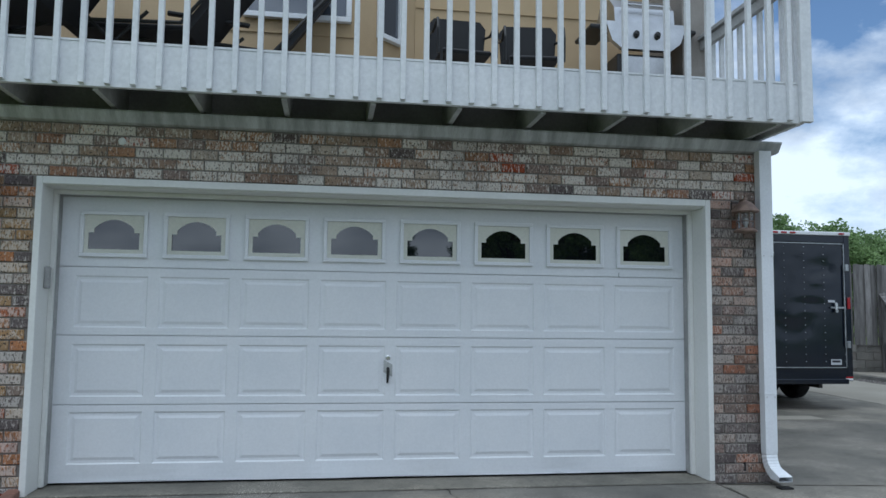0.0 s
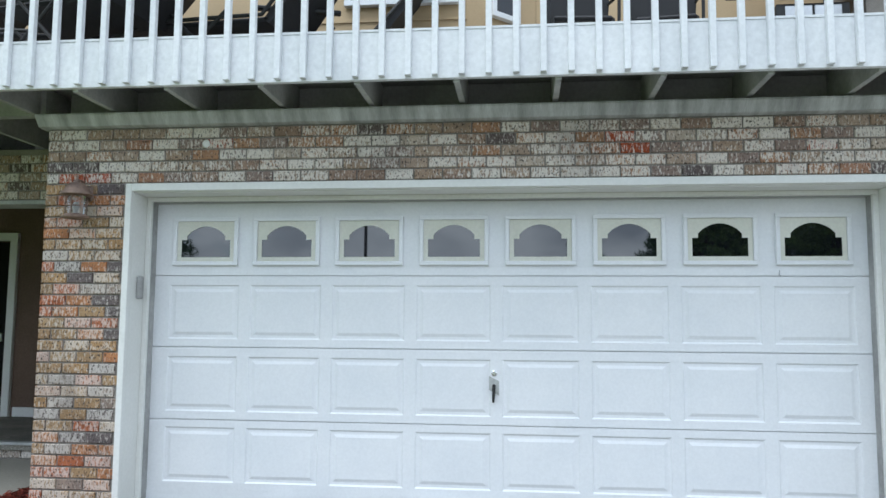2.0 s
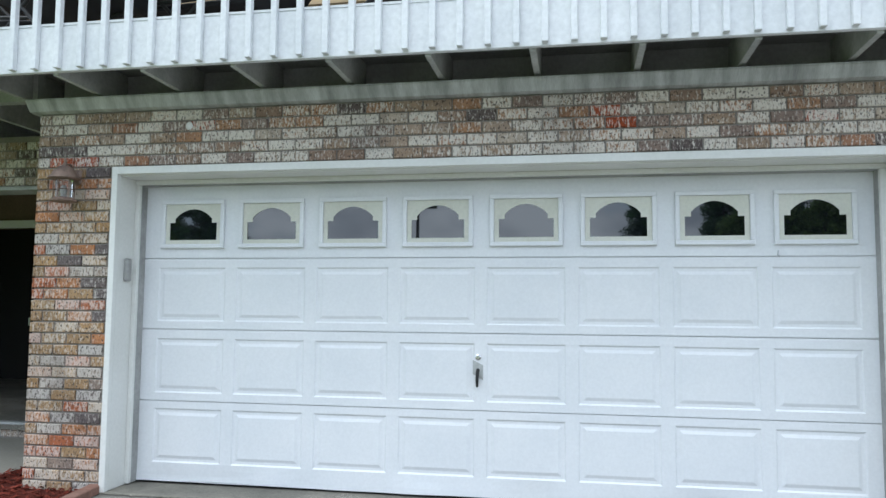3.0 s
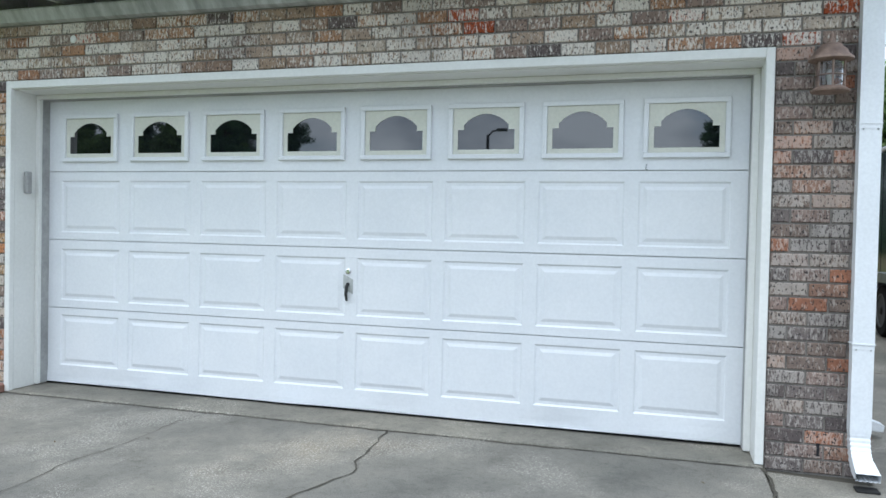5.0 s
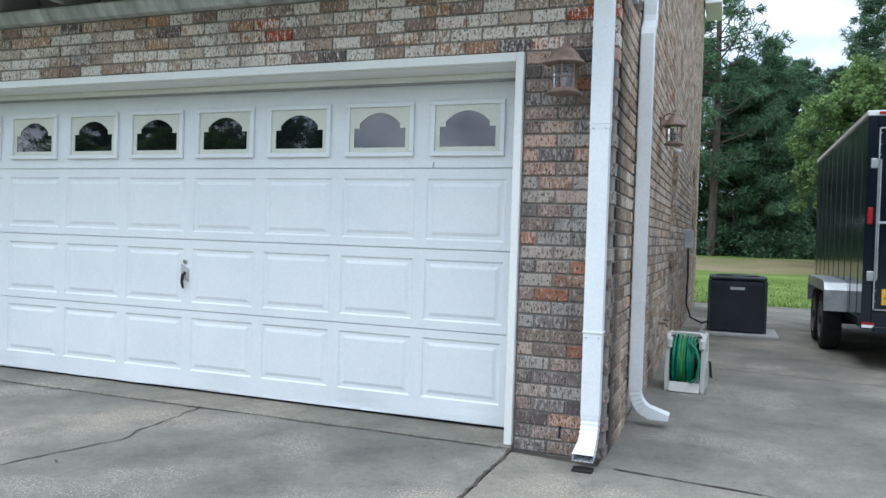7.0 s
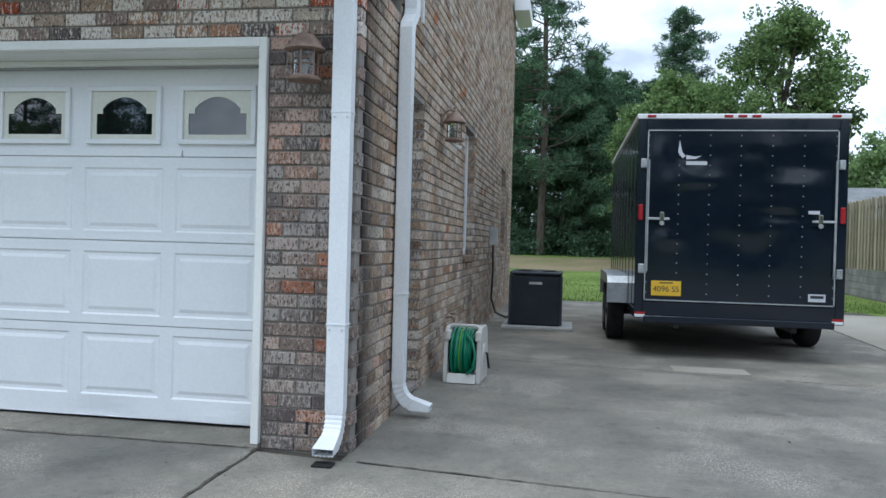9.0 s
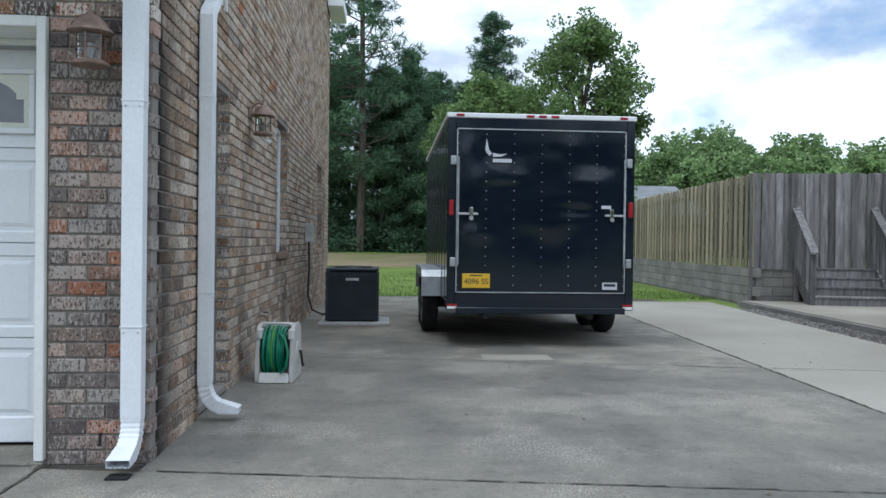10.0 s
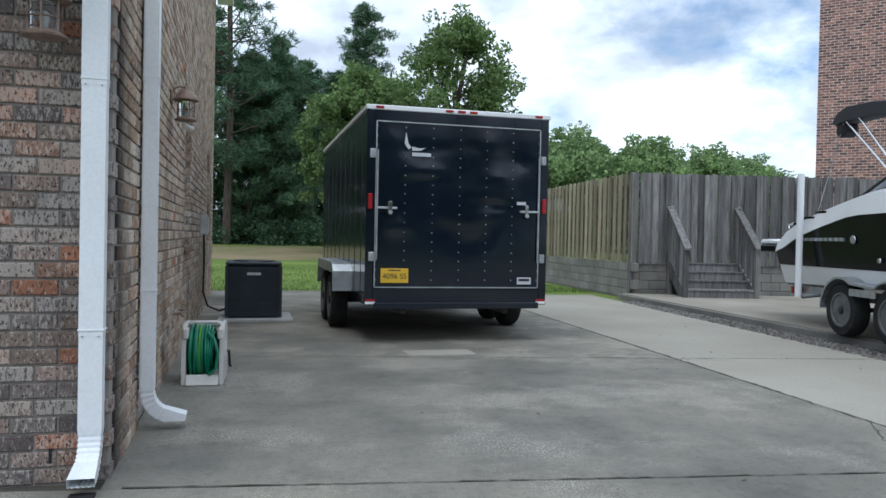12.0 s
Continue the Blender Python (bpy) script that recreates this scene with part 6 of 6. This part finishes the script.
# undergrowth at the foot of the pines
clumps = [((random.uniform(-4, 14), random.uniform(37.5, 42), random.uniform(0.6, 1.9)), random.uniform(0.5, 1.0), 150) for _ in range(190)]
ug = new("undergrowth", leaf_mesh("undergrowth", clumps, 0.11, LEAF_PINE, 1.0, 77))
tagged(ug, "dark tangled undergrowth at the foot of the pines", "bushes", "", "stuff")
slp = thing("street_lamp", "tall grey street lamp across the street", "street lamp", pose(-15.5, -80, -0.03))
part("pole", tubes(([(0, 0, 0), (0, 0, 12.2), (0, 0, 12.6)], [0.24, 0.18, 0.15])), BLACKMETAL, slp)
part("arm", tubes(([(0, 0, 12.4), (0.6, 0.1, 13.0), (1.5, 0.2, 13.1)], 0.1)), BLACKMETAL, slp)
part("lamp_head", boxes((1.1, -0.1, 12.95, 2.3, 0.5, 13.25), bev=0.04), BLACKMETAL, slp)

# grass along the end of the slab
rng = np.random.default_rng(5)
vv, ff = [], []
for i in range(16000):
    y = 12.2 + 14 * rng.uniform() ** 1.8
    x = rng.uniform(2.0, 14.0)
    hgt, a, lean = rng.uniform(0.03, 0.075), rng.uniform(0, 6.283), rng.uniform(-0.03, 0.03)
    k = len(vv)
    vv += [(x - 0.006 * math.cos(a), y - 0.006 * math.sin(a), -0.03), (x + 0.006 * math.cos(a), y + 0.006 * math.sin(a), -0.03), (x + lean, y + lean, -0.03 + hgt)]
    ff.append((k, k + 1, k + 2))
me = bpy.data.meshes.new("grass_blades")
me.from_pydata(vv, [], ff)
me.materials.append(BLADE)
tagged(new("grass_blades", me), "short green lawn grass", "grass", "", "stuff")
# fallen leaves and grit on the slabs
vv, ff = [], []
for i in range(260):
    x, y = rng.uniform(0, 12.2), rng.uniform(-4, 9)
    if x < 5.6 and y > -0.08:
        continue
    s, a = rng.uniform(0.006, 0.022), rng.uniform(0, 6.283)
    k = len(vv)
    c, d = math.cos(a) * s, math.sin(a) * s
    vv += [(x - c, y - d, 0.005), (x + d * 0.5, y - c * 0.5, 0.008), (x + c, y + d, 0.012), (x - d * 0.5, y + c * 0.5, 0.006)]
    ff.append((k, k + 1, k + 2, k + 3))
me = bpy.data.meshes.new("fallen_leaves")
me.from_pydata(vv, [], ff)
me.materials.append(surface("dry_leaf", (0.05, 0.04, 0.025), (0.16, 0.11, 0.06), 9, 40, 0.9, per=0.4))
tagged(new("fallen_leaves", me), "scattered dry leaves and grit on the concrete", "leaves", "", "stuff")

# ---- bricks ----


def brick_mesh(name, material, length, depth=0.10, h=COURSE - 0.011):
    """One brick with chamfered front edges; faces -y, from its lower left corner."""
    c = 0.005
    pts = [(0, depth, 0), (length, depth, 0), (length, depth, h), (0, depth, h), (0, c, 0), (length, c, 0), (length, c, h), (0, c, h),
           (c, 0, c), (length - c, 0, c), (length - c, 0, h - c), (c, 0, h - c)]
    faces = [(8, 9, 10, 11)]
    for a in (0, 4):
        faces += [(a + k, a + (k + 1) % 4, a + 4 + (k + 1) % 4, a + 4 + k) for k in range(4)]
    me = bpy.data.meshes.new(name)
    me.from_pydata(pts, [], faces)
    me.materials.append(material)
    return me, pts, faces


class Bricklayer:
    """Lays bricks in stretcher bond; the first ones as pieces of their own, the rest joined into one part."""

    def __init__(self, parent, material, limit=300):
        self.parent, self.material, self.left, self.cache, self.vv, self.ff = parent, material, limit, {}, [], []

    def lay(self, m, length, single=True):
        length = round(length, 3)
        if length < 0.025:
            return
        if length not in self.cache:
            self.cache[length] = brick_mesh("brick", self.material, length)
        me, pts, faces = self.cache[length]
        if single and self.left > 0:
            self.left -= 1
            o = new("brick", me)
            o.parent, o.matrix_basis = self.parent, m
        else:
            k = len(self.vv)
            self.vv += [tuple(m @ Vector(p)) for p in pts]
            self.ff += [tuple(k + i for i in f) for f in faces]

    def course(self, frame_at, s0, s1, z, odd, single=True):
        """One row from s0 to s1 along the wall; frame_at(s, z) gives a brick's pose."""
        s = s0 - (PITCH / 2 if odd else 0)
        while s < s1 - 0.02:
            a, b = max(s, s0), min(s + PITCH - 0.010, s1)
            if b - a > 0.03:
                self.lay(frame_at(a, z), b - a, single)
            s += PITCH

    def finish(self):
        if self.vv:
            me = bpy.data.meshes.new("brickwork")
            me.from_pydata(self.vv, [], self.ff)
            me.materials.append(self.material)
            o = new("brickwork", me)
            o.parent = self.parent
            o["kind"] = "stuff"


def jig():
    return random.uniform(-0.0025, 0.0025)


front = Bricklayer(wall_front, BRICK, 300)
pier_left, pier_right = Bricklayer(wall_front, BRICK_WARM, 120), Bricklayer(wall_front, BRICK_GREY, 120)


def on_front(s, z):
    return pose(s, jig(), z, 0, 0, random.uniform(-0.25, 0.25))


for r in range(round((TOPZ + 0.013) / COURSE)):
    z = r * COURSE + BED
    if z < TT - 0.02:
        pier_left.course(on_front, PL, TL - 0.006, z, r % 2)
        pier_right.course(on_front, TR + 0.008, WX, z, r % 2)
    else:
        front.course(on_front, PL, WX, z, r % 2)
for layer in (front, pier_left, pier_right):
    layer.finish()

side = Bricklayer(wall_side, BRICK_SIDE, 300)


def on_side(s, z):
    return pose(WX + jig() * 0.8, s, z, 0, 0, 90)


for r in range(int(5.93 / COURSE)):
    z = r * COURSE + BED
    spans = [(0.112, 1.0), (1.92, 4.36), (5.26, 9.1), (10.0, 11.5)]
    if z > 2.26:
        spans[0] = (0.112, 1.92)
        if z > 2.49:
            spans = [(0.112, 11.5)]
        else:
            spans = [(0.112, 4.36), (5.26, 9.1), (10.0, 11.5)]
    elif z < 0.95:
        spans = [(0.112, 1.0), (1.92, 11.5)]
    for a, b in spans:
        if z > 2.66 and a < 1.0:
            a = 1.005
        side.course(on_side, a, b, z, r % 2, b < 2.0)
side.finish()

# reveals of the side openings
rev = Bricklayer(wall_side, BRICK_SIDE, 80)
for y, z0, z1 in ((1.92, 0.0, 2.26), (5.26, 1.03, 2.49), (10.0, 1.03, 2.49)):
    for r in range(int(z0 / COURSE), int(z1 / COURSE) + 1):
        rev.lay(pose(WX - 0.10, y - 0.002, r * COURSE + BED), 0.095)
rev.finish()

band = Bricklayer(bpy.data.objects["wall_porch_band"], BRICK, 120)
for r in range(5):
    band.course(lambda s, z: pose(s, 1.01 + jig(), z), -3.6, PL, 2.37 + r * COURSE, r % 2)
band.finish()
step = Bricklayer(bpy.data.objects["porch_step"], BRICK, 40)
step.course(lambda s, z: pose(s, 1.83 + jig(), z), -4.2, PL, 0.008, 0)
step.finish()

part("mortar_blob", lathe(bmesh.new(), [(0.03, 0.0), (0.024, -0.006), (0.008, -0.009)], 9, (0.33, -0.002, 2.585), "y"), TRIM, wall_front, "white dab of old mortar")
part("weep_hole", boxes((5.262, -0.004, 0.088, 5.276, 0.012, 0.158)), BLACK, wall_front, "dark weep hole between two bricks")
